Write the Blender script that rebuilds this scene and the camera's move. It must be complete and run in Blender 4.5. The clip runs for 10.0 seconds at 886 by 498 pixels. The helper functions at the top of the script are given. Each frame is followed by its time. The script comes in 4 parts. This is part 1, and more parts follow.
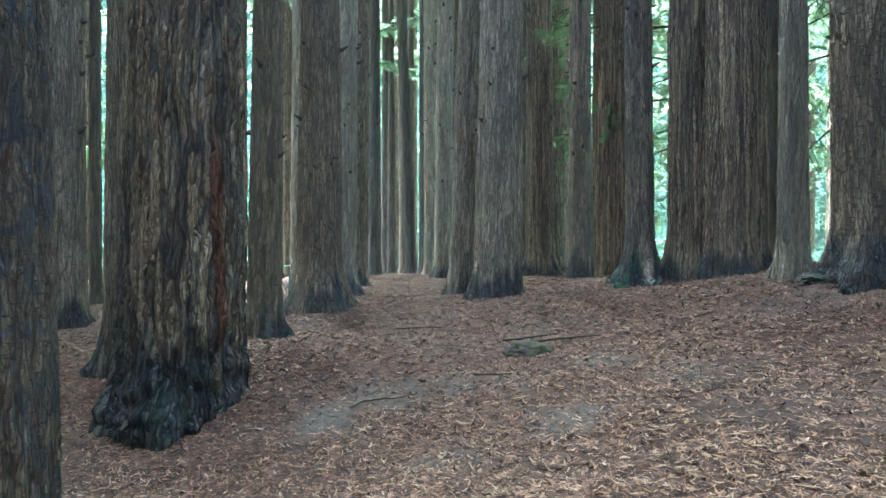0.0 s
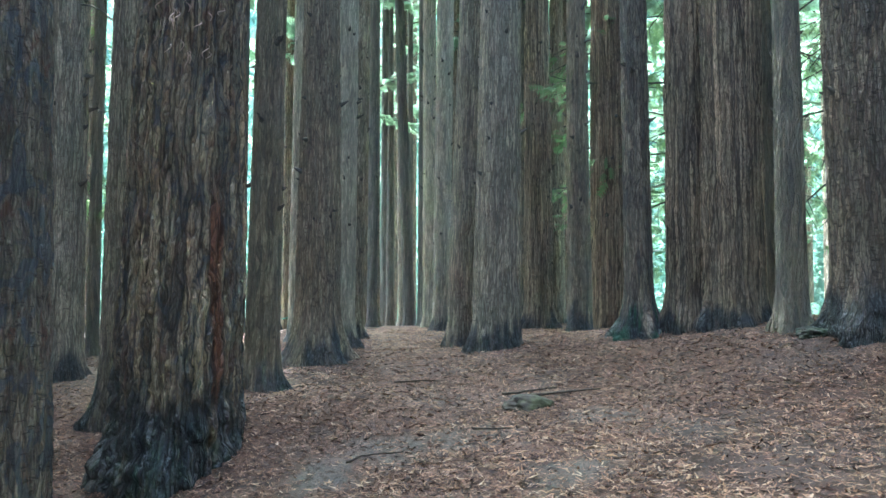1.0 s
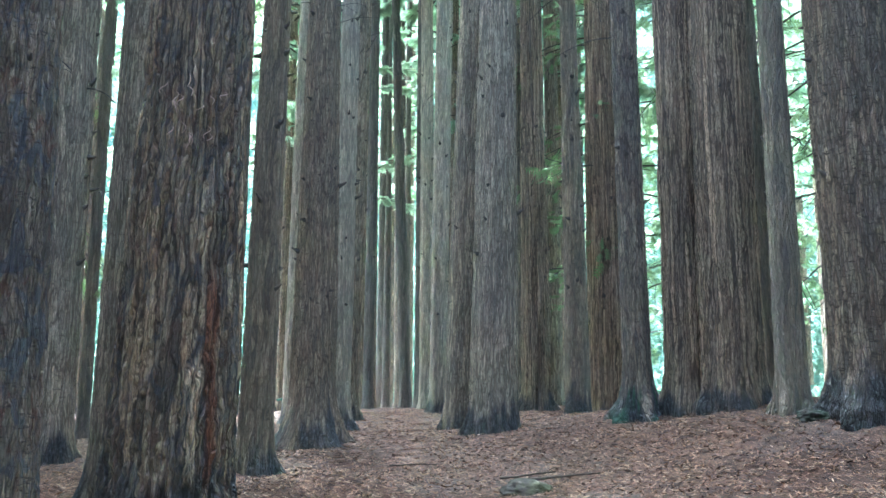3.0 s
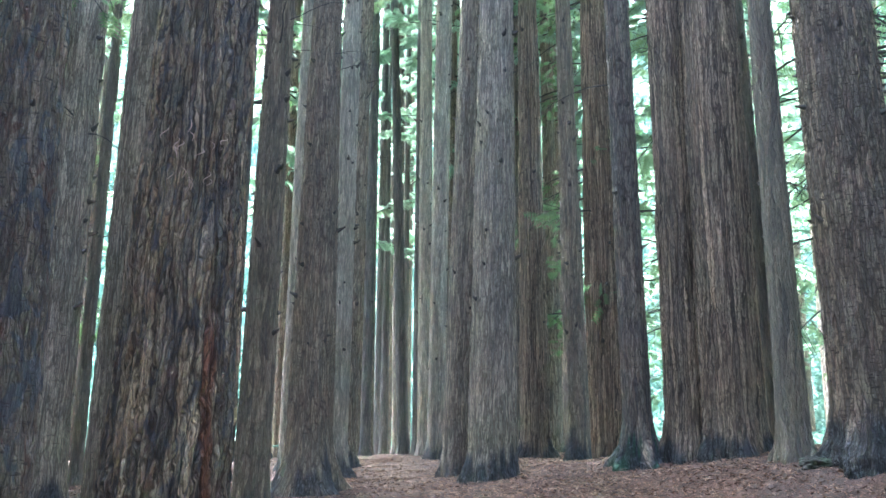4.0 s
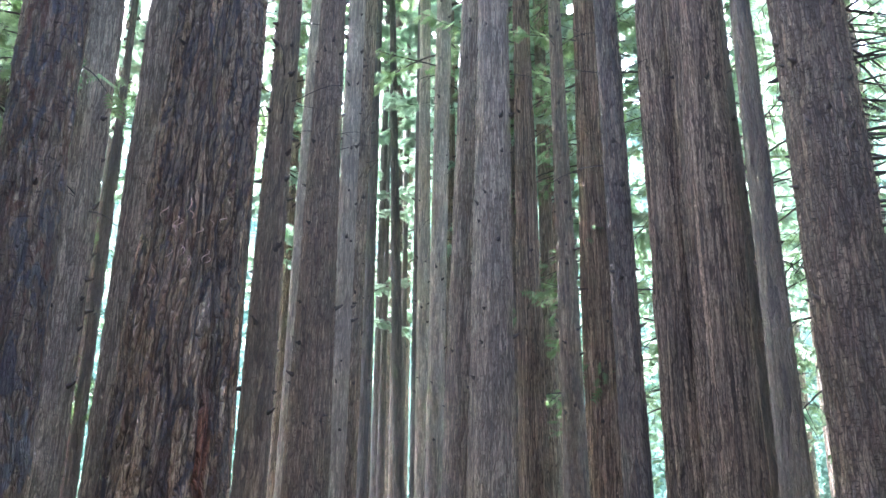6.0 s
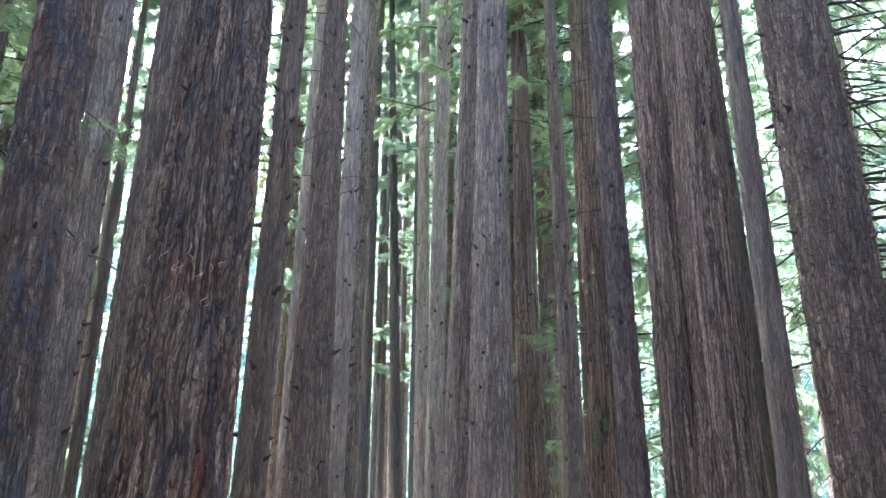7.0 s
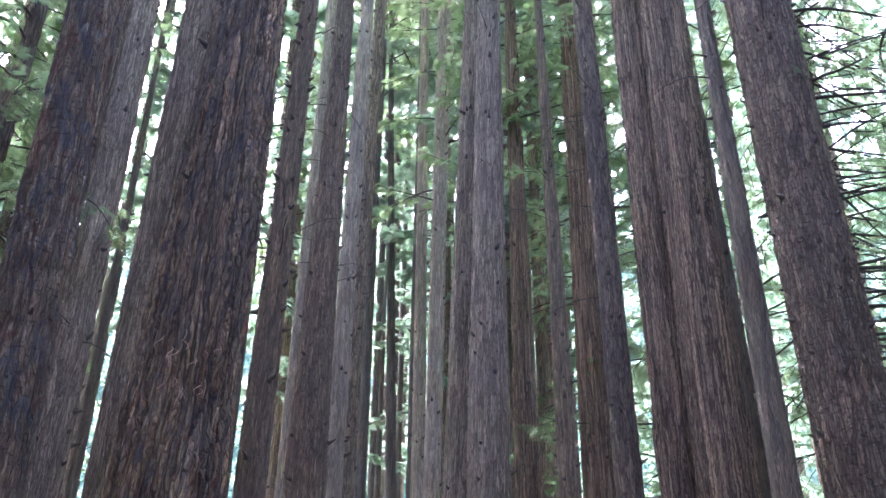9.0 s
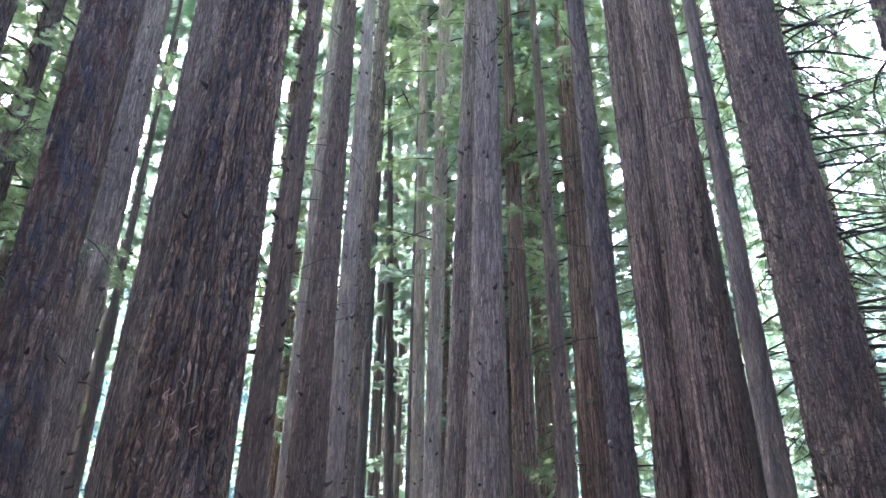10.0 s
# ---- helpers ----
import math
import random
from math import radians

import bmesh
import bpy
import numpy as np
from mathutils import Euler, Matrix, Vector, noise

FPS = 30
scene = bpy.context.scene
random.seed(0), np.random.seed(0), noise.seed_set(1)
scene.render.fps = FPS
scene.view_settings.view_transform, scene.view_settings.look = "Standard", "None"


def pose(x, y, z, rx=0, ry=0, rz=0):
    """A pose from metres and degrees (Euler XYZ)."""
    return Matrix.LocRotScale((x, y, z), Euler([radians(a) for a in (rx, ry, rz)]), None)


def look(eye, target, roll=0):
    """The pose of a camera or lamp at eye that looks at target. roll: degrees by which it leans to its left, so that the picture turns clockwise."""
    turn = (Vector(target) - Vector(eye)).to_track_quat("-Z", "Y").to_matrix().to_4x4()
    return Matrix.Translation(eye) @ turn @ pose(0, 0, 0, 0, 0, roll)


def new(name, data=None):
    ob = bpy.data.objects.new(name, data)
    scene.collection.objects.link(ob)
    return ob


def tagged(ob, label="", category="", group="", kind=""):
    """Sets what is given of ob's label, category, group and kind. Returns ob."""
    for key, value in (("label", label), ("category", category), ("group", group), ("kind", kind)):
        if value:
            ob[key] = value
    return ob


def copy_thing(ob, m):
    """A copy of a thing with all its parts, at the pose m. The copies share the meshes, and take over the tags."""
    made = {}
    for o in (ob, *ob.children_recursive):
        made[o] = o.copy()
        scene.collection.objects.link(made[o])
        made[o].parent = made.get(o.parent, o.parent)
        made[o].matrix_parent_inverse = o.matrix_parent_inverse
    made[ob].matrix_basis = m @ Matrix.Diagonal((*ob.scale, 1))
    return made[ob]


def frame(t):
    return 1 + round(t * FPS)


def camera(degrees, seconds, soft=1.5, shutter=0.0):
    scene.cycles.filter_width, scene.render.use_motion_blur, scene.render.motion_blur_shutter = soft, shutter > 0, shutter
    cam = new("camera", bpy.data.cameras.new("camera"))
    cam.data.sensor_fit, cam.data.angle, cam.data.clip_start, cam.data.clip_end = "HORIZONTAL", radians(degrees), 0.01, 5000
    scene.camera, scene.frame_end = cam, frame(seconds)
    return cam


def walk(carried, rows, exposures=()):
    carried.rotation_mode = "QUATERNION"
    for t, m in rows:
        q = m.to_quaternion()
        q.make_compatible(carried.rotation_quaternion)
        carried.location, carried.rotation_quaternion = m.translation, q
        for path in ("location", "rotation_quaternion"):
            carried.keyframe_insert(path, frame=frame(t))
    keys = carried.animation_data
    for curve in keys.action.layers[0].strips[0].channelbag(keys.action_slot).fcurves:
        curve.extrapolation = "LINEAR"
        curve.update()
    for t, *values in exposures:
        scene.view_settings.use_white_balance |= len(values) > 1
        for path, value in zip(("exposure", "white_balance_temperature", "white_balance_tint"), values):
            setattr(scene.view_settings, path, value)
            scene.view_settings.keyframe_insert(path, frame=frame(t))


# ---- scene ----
# ---------------------------------------------------------------- camera and walk
# A tripod head tilts slowly up: the eye stays where it is.
EYE = 1.6
cam = camera(56.44, 10.0, soft=1.5)
ROWS = [
    (0.0, -0.6, 0.0, 0.0), (0.5, 1.21, -0.06, -0.04), (1.0, 3.04, -0.1, -0.09), (1.5, 4.35, -0.14, -0.14),
    (2.0, 5.72, -0.17, -0.19), (2.5, 7.09, -0.19, -0.25), (4.0, 11.7, -0.29, -0.44), (4.5, 13.01, -0.3, -0.48),
    (5.0, 14.21, -0.3, -0.53), (5.5, 15.59, -0.32, -0.57), (7.0, 20.18, -0.38, -0.71), (7.5, 21.59, -0.37, -0.76),
    (8.0, 23.2, -0.4, -0.82), (8.5, 24.68, -0.43, -0.88), (9.0, 26.24, -0.46, -0.95), (9.5, 27.52, -0.44, -1.01),
    (10.0, 28.98, -0.46, -1.06),
]
walk(cam, [(t, pose(0, 0, EYE, 90 + pitch, roll, yaw)) for t, pitch, roll, yaw in ROWS],
     exposures=[(0.0, 5.4, 5050, -8), (2.5, 5.75, 5020, -5), (5.0, 5.84, 5150, 9), (7.0, 5.58, 5400, 21), (10.0, 5.28, 5350, 29)])

# ---------------------------------------------------------------- world and sun
SUN_AZ, SUN_EL = -24.0, 56.0          # degrees, az from straight ahead, to the right
world = bpy.data.worlds.new("overcast_sky")
scene.world = world
world.use_nodes = True
wn = world.node_tree.nodes
wl = world.node_tree.links
sky = wn.new("ShaderNodeTexSky")
sky.sky_type = "NISHITA"
sky.sun_disc = False
sky.sun_elevation = radians(SUN_EL)
sky.sun_rotation = radians(SUN_AZ)
sky.air_density, sky.dust_density, sky.ozone_density = 0.5, 8.0, 0.3
wl.new(sky.outputs["Color"], wn["Background"].inputs["Color"])
wn["Background"].inputs["Strength"].default_value = 0.12

lamp = bpy.data.lights.new("sun", "SUN")
lamp.energy, lamp.angle, lamp.color = 1.15, radians(20), (1.0, 0.97, 0.92)
sun = new("sun", lamp)
a, e = radians(SUN_AZ), radians(SUN_EL)
sun.matrix_world = look(Vector((math.sin(a) * math.cos(e), math.cos(a) * math.cos(e), math.sin(e))) * 60, (0, 0, 0))


# ---------------------------------------------------------------- helpers
def rng(seed):
    return np.random.default_rng(seed)


def hash2(i, j, seed):
    h = (i.astype(np.int64) * 374761393 + j.astype(np.int64) * 668265263 + seed * 974634777) & 0x7FFFFFFF
    h = ((h ^ (h >> 13)) * 1274126177) & 0x7FFFFFFF
    h = ((h ^ (h >> 16)) * 69069 + 12345) & 0x7FFFFFFF
    return (h ^ (h >> 11)) % 65536 / 65535.0


def vnoise(x, y, seed, period=None):
    """Smooth value noise; x may wrap with an integer period."""
    i, j = np.floor(x).astype(np.int64), np.floor(y).astype(np.int64)
    u, v = x - i, y - j
    u, v = u * u * (3 - 2 * u), v * v * (3 - 2 * v)
    i1 = i + 1
    if period:
        i, i1 = i % period, i1 % period
    a0, a1 = hash2(i, j, seed), hash2(i1, j, seed)
    b0, b1 = hash2(i, j + 1, seed), hash2(i1, j + 1, seed)
    return (a0 * (1 - u) + a1 * u) * (1 - v) + (b0 * (1 - u) + b1 * u) * v


def cells(x, y, seed, period):
    """Distance from the border of wrapped, jittered cells: 0 in the joints, up to about 1 on the plates."""
    i, j = np.floor(x).astype(np.int64), np.floor(y).astype(np.int64)
    f1, f2 = np.full(x.shape, 9.0), np.full(x.shape, 9.0)
    for di in (-1, 0, 1):
        for dj in (-1, 0, 1):
            ci, cj = (i + di), j + dj
            px = i + di + 0.1 + 0.8 * hash2(ci % period, cj, seed)
            py = cj + 0.1 + 0.8 * hash2(ci % period, cj, seed + 17)
            d = np.hypot(px - x, py - y)
            f2 = np.minimum(f2, np.maximum(f1, d))
            f1 = np.minimum(f1, d)
    return np.clip(f2 - f1, 0, 1)


def mesh_from(name, verts, faces, mats, smooth=True, face_mat=None):
    """A mesh from an (n, 3) array and an (m, 3) or (m, 4) array."""
    me = bpy.data.meshes.new(name)
    k = faces.shape[1]
    me.vertices.add(len(verts))
    me.vertices.foreach_set("co", np.ascontiguousarray(verts, dtype=np.float32).ravel())
    me.loops.add(faces.size)
    me.loops.foreach_set("vertex_index", np.ascontiguousarray(faces, dtype=np.int32).ravel())
    me.polygons.add(len(faces))
    me.polygons.foreach_set("loop_start", np.arange(0, faces.size, k, dtype=np.int32))
    me.polygons.foreach_set("loop_total", np.full(len(faces), k, dtype=np.int32))
    me.polygons.foreach_set("use_smooth", np.full(len(faces), smooth))
    for m in mats:
        me.materials.append(m)
    if face_mat is not None:
        me.polygons.foreach_set("material_index", np.ascontiguousarray(face_mat, dtype=np.int32))
    me.update(calc_edges=True)
    return me


def masks(me, values):
    """Per-vertex masks (ridge, char, moss, rusty strip) for the bark."""
    at = me.color_attributes.new("bark", "FLOAT_COLOR", "POINT")
    full = np.ascontiguousarray(values, dtype=np.float32)
    at.data.foreach_set("color", full.ravel())


def grid_faces(rows, cols, wrap):
    i, j = np.meshgrid(np.arange(rows - 1), np.arange(cols if wrap else cols - 1), indexing="ij")
    j1 = (j + 1) % cols
    return np.stack([i * cols + j, i * cols + j1, (i + 1) * cols + j1, (i + 1) * cols + j], -1).reshape(-1, 4)


def tube(points, radii, sides=6):
    """Vertices and faces of a tapering tube along a line of points."""
    p = np.asarray(points, dtype=float)
    d = np.gradient(p, axis=0)
    d /= np.linalg.norm(d, axis=1)[:, None] + 1e-9
    ref = np.where(np.abs(d[:, 2:3]) > 0.9, np.array([[1.0, 0, 0]]), np.array([[0, 0, 1.0]]))
    s = np.cross(d, ref)
    s /= np.linalg.norm(s, axis=1)[:, None] + 1e-9
    t = np.cross(s, d)
    an = np.linspace(0, 2 * np.pi, sides, endpoint=False)
    r = np.asarray(radii)[:, None, None]
    v = p[:, None, :] + r * (np.cos(an)[None, :, None] * s[:, None, :] + np.sin(an)[None, :, None] * t[:, None, :])
    return v.reshape(-1, 3), grid_faces(len(p), sides, True)


def joined(pieces):
    vs, fs, n = [], [], 0
    for v, f in pieces:
        vs.append(v)
        fs.append(f + n)
        n += len(v)
    return np.concatenate(vs), np.concatenate(fs)


def part(name, me, parent, label="", at=(0, 0, 0)):
    ob = new(name, me)
    ob.parent = parent
    ob.location = at
    if label:
        ob["label"] = label
    return ob


# ---------------------------------------------------------------- materials
def material(name):
    m = bpy.data.materials.new(name)
    m.use_nodes = True
    return m, m.node_tree.nodes, m.node_tree.links, m.node_tree.nodes["Principled BSDF"]


def ramp(nodes, stops):
    r = nodes.new("ShaderNodeValToRGB")
    el = r.color_ramp.elements
    while len(el) < len(stops):
        el.new(0.5)
    for e_, (p, c) in zip(el, stops):
        e_.position, e_.color = p, (*c, 1)
    return r


def noise_node(nodes, links, coord, scale, size, detail=5, rough=0.6, distort=0.0):
    mp = nodes.new("ShaderNodeMapping")
    mp.inputs["Scale"].default_value = size
    links.new(coord, mp.inputs["Vector"])
    n = nodes.new("ShaderNodeTexNoise")
    n.inputs["Scale"].default_value = scale
    n.inputs["Detail"].default_value = detail
    n.inputs["Roughness"].default_value = rough
    n.inputs["Distortion"].default_value = distort
    links.new(mp.outputs["Vector"], n.inputs["Vector"])
    return n


def mix(nodes, links, fac, a_, b_, mode="MIX"):
    m = nodes.new("ShaderNodeMix")
    m.data_type, m.blend_type = "RGBA", mode
    for sock, val in ((m.inputs[0], fac), (m.inputs[6], a_), (m.inputs[7], b_)):
        if isinstance(val, (int, float)):
            sock.default_value = val
        elif isinstance(val, tuple):
            sock.default_value = (*val, 1)
        else:
            links.new(val, sock)
    return m.outputs[2]


def bark(name, ridge, furrow, patch, patch_amount=0.5, bump=0.8, bluish=0.3, string=24.0, fissure=0.8, ticks=0.6, tick_at=0.63, mottle=0.0, longer=0.11):
    """Fibrous redwood bark: broken plates of differing tint, dark wavering fissures, finer cracks, scars, burnt feet, moss."""
    m, n, l, b = material(name)
    ridge = (ridge[0] * 1.45, ridge[1] * 1.39, ridge[2] * 1.27)
    patch = (patch[0] * 1.25, patch[1] * 1.2, patch[2] * 1.3)
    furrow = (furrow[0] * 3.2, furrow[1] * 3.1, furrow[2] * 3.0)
    grow = n.new("ShaderNodeAttribute")
    grow.attribute_name = "along"
    co = grow.outputs["Vector"]
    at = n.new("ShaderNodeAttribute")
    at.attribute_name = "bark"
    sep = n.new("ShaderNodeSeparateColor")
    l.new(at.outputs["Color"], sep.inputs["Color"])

    def shifted(vec, size, amount):
        w = noise_node(n, l, vec, 1.0, size, 3, 0.6)
        push = n.new("ShaderNodeVectorMath")
        push.operation = "MULTIPLY_ADD"
        push.inputs[1].default_value = (amount, amount, amount * 2)
        l.new(w.outputs["Color"], push.inputs[0])
        l.new(vec, push.inputs[2])
        return push.outputs["Vector"]

    def plates(vec, across, along_, feature):
        vm = n.new("ShaderNodeMapping")
        vm.inputs["Scale"].default_value = (across, across, along_)
        l.new(vec, vm.inputs["Vector"])
        v = n.new("ShaderNodeTexVoronoi")
        v.feature = feature
        v.inputs["Scale"].default_value = 1.0
        l.new(vm.outputs["Vector"], v.inputs["Vector"])
        return v

    def smooth(value, start, end):
        mr = n.new("ShaderNodeMapRange")
        mr.interpolation_type = "SMOOTHSTEP"
        mr.inputs["From Min"].default_value = start
        mr.inputs["From Max"].default_value = end
        l.new(value, mr.inputs["Value"])
        return mr.outputs["Result"]

    def maths(op, x, y):
        k = n.new("ShaderNodeMath")
        k.operation = op
        for sock, val in ((k.inputs[0], x), (k.inputs[1], y)):
            if isinstance(val, (int, float)):
                sock.default_value = val
            else:
                l.new(val, sock)
        return k.outputs["Value"]

    bent = shifted(shifted(co, (4, 4, 1.7), 1.6 / string), (17, 17, 8), 0.45 / string)
    fibre = noise_node(n, l, bent, 1.0, (70, 70, 8), 6, 0.75, 0.3)
    streak = noise_node(n, l, bent, 1.0, (14, 14, 2.2), 5, 0.65, 0.6)
    blotch = noise_node(n, l, co, 1.0, (2.6, 2.6, 0.8), 4, 0.6, 0.4)
    tone = ramp(n, [(0.34, tuple(c * 0.5 for c in ridge)), (0.5, ridge), (0.66, tuple(c * 1.75 for c in ridge))])
    l.new(fibre.outputs["Fac"], tone.inputs["Fac"])
    # each plate has weathered in its own way
    tint = plates(bent, string, string * longer, "F1")
    ts = n.new("ShaderNodeSeparateColor")
    l.new(tint.outputs["Color"], ts.inputs["Color"])
    lively = ramp(n, [(0.0, (0.62, 0.62, 0.64)), (0.5, (1, 1, 1)), (1.0, (1.35, 1.33, 1.28))])
    l.new(ts.outputs["Red"], lively.inputs["Fac"])
    col = mix(n, l, 1.0, tone.outputs["Color"], lively.outputs["Color"], "MULTIPLY")
    pr = ramp(n, [(0.47, (0, 0, 0)), (0.66, (patch_amount,) * 3)])
    l.new(streak.outputs["Fac"], pr.inputs["Fac"])
    col = mix(n, l, pr.outputs["Color"], col, mix(n, l, 1.0, lively.outputs["Color"], patch, "MULTIPLY"))
    br = ramp(n, [(0.44, (0, 0, 0)), (0.62, (bluish,) * 3)])
    l.new(maths("ADD", maths("MULTIPLY", blotch.outputs["Fac"], 0.6), maths("MULTIPLY", ts.outputs["Green"], 0.4)), br.inputs["Fac"])
    col = mix(n, l, br.outputs["Color"], col, (0.09, 0.098, 0.094))
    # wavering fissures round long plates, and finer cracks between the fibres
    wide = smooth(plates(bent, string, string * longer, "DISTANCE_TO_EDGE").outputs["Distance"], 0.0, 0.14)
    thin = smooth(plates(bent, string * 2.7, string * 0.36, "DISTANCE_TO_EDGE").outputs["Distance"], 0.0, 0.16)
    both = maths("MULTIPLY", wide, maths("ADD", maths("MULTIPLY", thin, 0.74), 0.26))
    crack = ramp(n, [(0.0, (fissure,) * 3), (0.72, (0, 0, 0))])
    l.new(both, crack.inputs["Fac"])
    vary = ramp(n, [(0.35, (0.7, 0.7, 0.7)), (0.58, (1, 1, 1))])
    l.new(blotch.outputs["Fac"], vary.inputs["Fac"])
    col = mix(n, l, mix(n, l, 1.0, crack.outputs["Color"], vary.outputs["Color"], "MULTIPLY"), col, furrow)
    # Furrow brown follows the relief, so crevice shade is partly in the colour.
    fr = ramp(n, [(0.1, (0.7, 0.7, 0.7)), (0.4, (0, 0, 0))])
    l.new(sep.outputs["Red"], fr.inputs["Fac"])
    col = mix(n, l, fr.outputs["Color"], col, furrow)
    if mottle:
        spot = noise_node(n, l, co, 1.0, (7, 7, 3.2), 4, 0.6, 0.8)
        s1 = ramp(n, [(0.52, (0, 0, 0)), (0.58, (mottle,) * 3)])
        l.new(spot.outputs["Fac"], s1.inputs["Fac"])
        col = mix(n, l, s1.outputs["Color"], col, mix(n, l, 1.0, lively.outputs["Color"], (0.078, 0.096, 0.122), "MULTIPLY"))
        s2 = ramp(n, [(0.36, (mottle,) * 3), (0.42, (0, 0, 0))])
        l.new(spot.outputs["Fac"], s2.inputs["Fac"])
        col = mix(n, l, s2.outputs["Color"], col, (0.13, 0.062, 0.042))
    tick = noise_node(n, l, co, 1.0, (11, 11, 38), 4, 0.65, 0.6)
    tk = ramp(n, [(tick_at, (0, 0, 0)), (tick_at + 0.05, (ticks,) * 3)])
    l.new(tick.outputs["Fac"], tk.inputs["Fac"])
    col = mix(n, l, tk.outputs["Color"], col, furrow)
    rust = ramp(n, [(0.3, (0.1, 0.046, 0.028)), (0.7, (0.34, 0.15, 0.085))])
    l.new(fibre.outputs["Fac"], rust.inputs["Fac"])
    speck = ramp(n, [(0.35, (0.02, 0.022, 0.025)), (0.55, (0.064, 0.07, 0.078)), (0.75, (0.21, 0.22, 0.23))])
    flake = noise_node(n, l, co, 1.0, (34, 34, 17), 5, 0.7, 0.8)
    l.new(flake.outputs["Fac"], speck.inputs["Fac"])
    col = mix(n, l, sep.outputs["Green"], col, mix(n, l, maths("MULTIPLY", crack.outputs["Color"], 0.7), speck.outputs["Color"], (0.008, 0.008, 0.009)))
    col = mix(n, l, at.outputs["Alpha"], col, mix(n, l, crack.outputs["Color"], rust.outputs["Color"], (0.06, 0.028, 0.018)))
    mossc = ramp(n, [(0.3, (0.018, 0.05, 0.026)), (0.7, (0.05, 0.13, 0.07))])
    l.new(flake.outputs["Fac"], mossc.inputs["Fac"])
    col = mix(n, l, sep.outputs["Blue"], col, mossc.outputs["Color"])
    l.new(col, b.inputs["Base Color"])
    b.inputs["Roughness"].default_value = 0.9
    b.inputs["Specular IOR Level"].default_value = 0.3
    bp = n.new("ShaderNodeBump")
    bp.inputs["Strength"].default_value = bump
    bp.inputs["Distance"].default_value = 0.03
    l.new(mix(n, l, sep.outputs["Green"], fibre.outputs["Fac"], flake.outputs["Fac"]), bp.inputs["Height"])
    bp2 = n.new("ShaderNodeBump")
    bp2.inputs["Strength"].default_value = 1.0
    bp2.inputs["Distance"].default_value = 0.55 / string
    l.new(maths("ADD", both, maths("MULTIPLY", ts.outputs["Red"], 0.35)), bp2.inputs["Height"])
    l.new(bp.outputs["Normal"], bp2.inputs["Normal"])
    l.new(bp2.outputs["Normal"], b.inputs["Normal"])
    return m


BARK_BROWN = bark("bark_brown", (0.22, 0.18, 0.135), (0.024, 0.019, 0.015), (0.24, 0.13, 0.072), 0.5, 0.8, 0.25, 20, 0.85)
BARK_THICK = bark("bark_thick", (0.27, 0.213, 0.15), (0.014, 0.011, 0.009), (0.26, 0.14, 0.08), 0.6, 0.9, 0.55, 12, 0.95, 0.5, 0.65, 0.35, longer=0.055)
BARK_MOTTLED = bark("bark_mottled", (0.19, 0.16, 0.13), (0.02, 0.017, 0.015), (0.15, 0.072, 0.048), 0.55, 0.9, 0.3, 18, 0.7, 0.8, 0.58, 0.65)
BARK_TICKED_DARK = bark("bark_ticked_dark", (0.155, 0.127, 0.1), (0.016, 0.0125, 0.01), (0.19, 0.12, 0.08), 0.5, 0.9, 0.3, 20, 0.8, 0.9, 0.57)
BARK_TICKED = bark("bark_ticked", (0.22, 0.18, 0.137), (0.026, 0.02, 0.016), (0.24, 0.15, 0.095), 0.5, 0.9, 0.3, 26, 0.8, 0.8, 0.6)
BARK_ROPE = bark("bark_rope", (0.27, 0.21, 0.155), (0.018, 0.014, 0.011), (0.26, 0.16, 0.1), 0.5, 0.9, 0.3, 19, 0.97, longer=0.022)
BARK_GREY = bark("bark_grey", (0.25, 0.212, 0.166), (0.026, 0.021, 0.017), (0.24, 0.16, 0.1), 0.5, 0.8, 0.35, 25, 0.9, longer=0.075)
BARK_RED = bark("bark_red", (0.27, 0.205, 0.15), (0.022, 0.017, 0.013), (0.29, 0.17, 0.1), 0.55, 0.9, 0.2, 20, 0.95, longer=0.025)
# Pale grey bark; on the farther stems the paleness stands in for haze too.
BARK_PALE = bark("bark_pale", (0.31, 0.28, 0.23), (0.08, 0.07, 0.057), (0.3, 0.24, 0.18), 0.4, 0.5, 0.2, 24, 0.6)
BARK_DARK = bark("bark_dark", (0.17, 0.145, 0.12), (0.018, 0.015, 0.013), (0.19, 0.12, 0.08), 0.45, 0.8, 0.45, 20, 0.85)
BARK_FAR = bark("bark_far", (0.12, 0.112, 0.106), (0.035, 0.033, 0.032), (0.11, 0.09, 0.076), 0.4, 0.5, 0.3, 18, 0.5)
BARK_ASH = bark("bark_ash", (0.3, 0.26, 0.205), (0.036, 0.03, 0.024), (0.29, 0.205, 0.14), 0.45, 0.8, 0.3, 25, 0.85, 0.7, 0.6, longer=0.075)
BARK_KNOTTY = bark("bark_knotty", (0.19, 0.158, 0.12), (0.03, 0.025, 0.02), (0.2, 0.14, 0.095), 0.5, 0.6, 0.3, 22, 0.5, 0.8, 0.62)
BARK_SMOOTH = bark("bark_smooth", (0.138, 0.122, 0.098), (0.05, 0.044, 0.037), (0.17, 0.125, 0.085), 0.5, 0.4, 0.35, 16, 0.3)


def wood(name, c1, c2):
    m, n, l, b = material(name)
    tc = n.new("ShaderNodeTexCoord")
    no = noise_node(n, l, tc.outputs["Object"], 1.0, (25, 25, 25), 4)
    r = ramp(n, [(0.3, c1), (0.7, c2)])
    l.new(no.outputs["Fac"], r.inputs["Fac"])
    l.new(r.outputs["Color"], b.inputs["Base Color"])
    b.inputs["Roughness"].default_value = 0.9
    return m


TWIG = wood("dead_twig_wood", (0.035, 0.03, 0.026), (0.09, 0.075, 0.06))
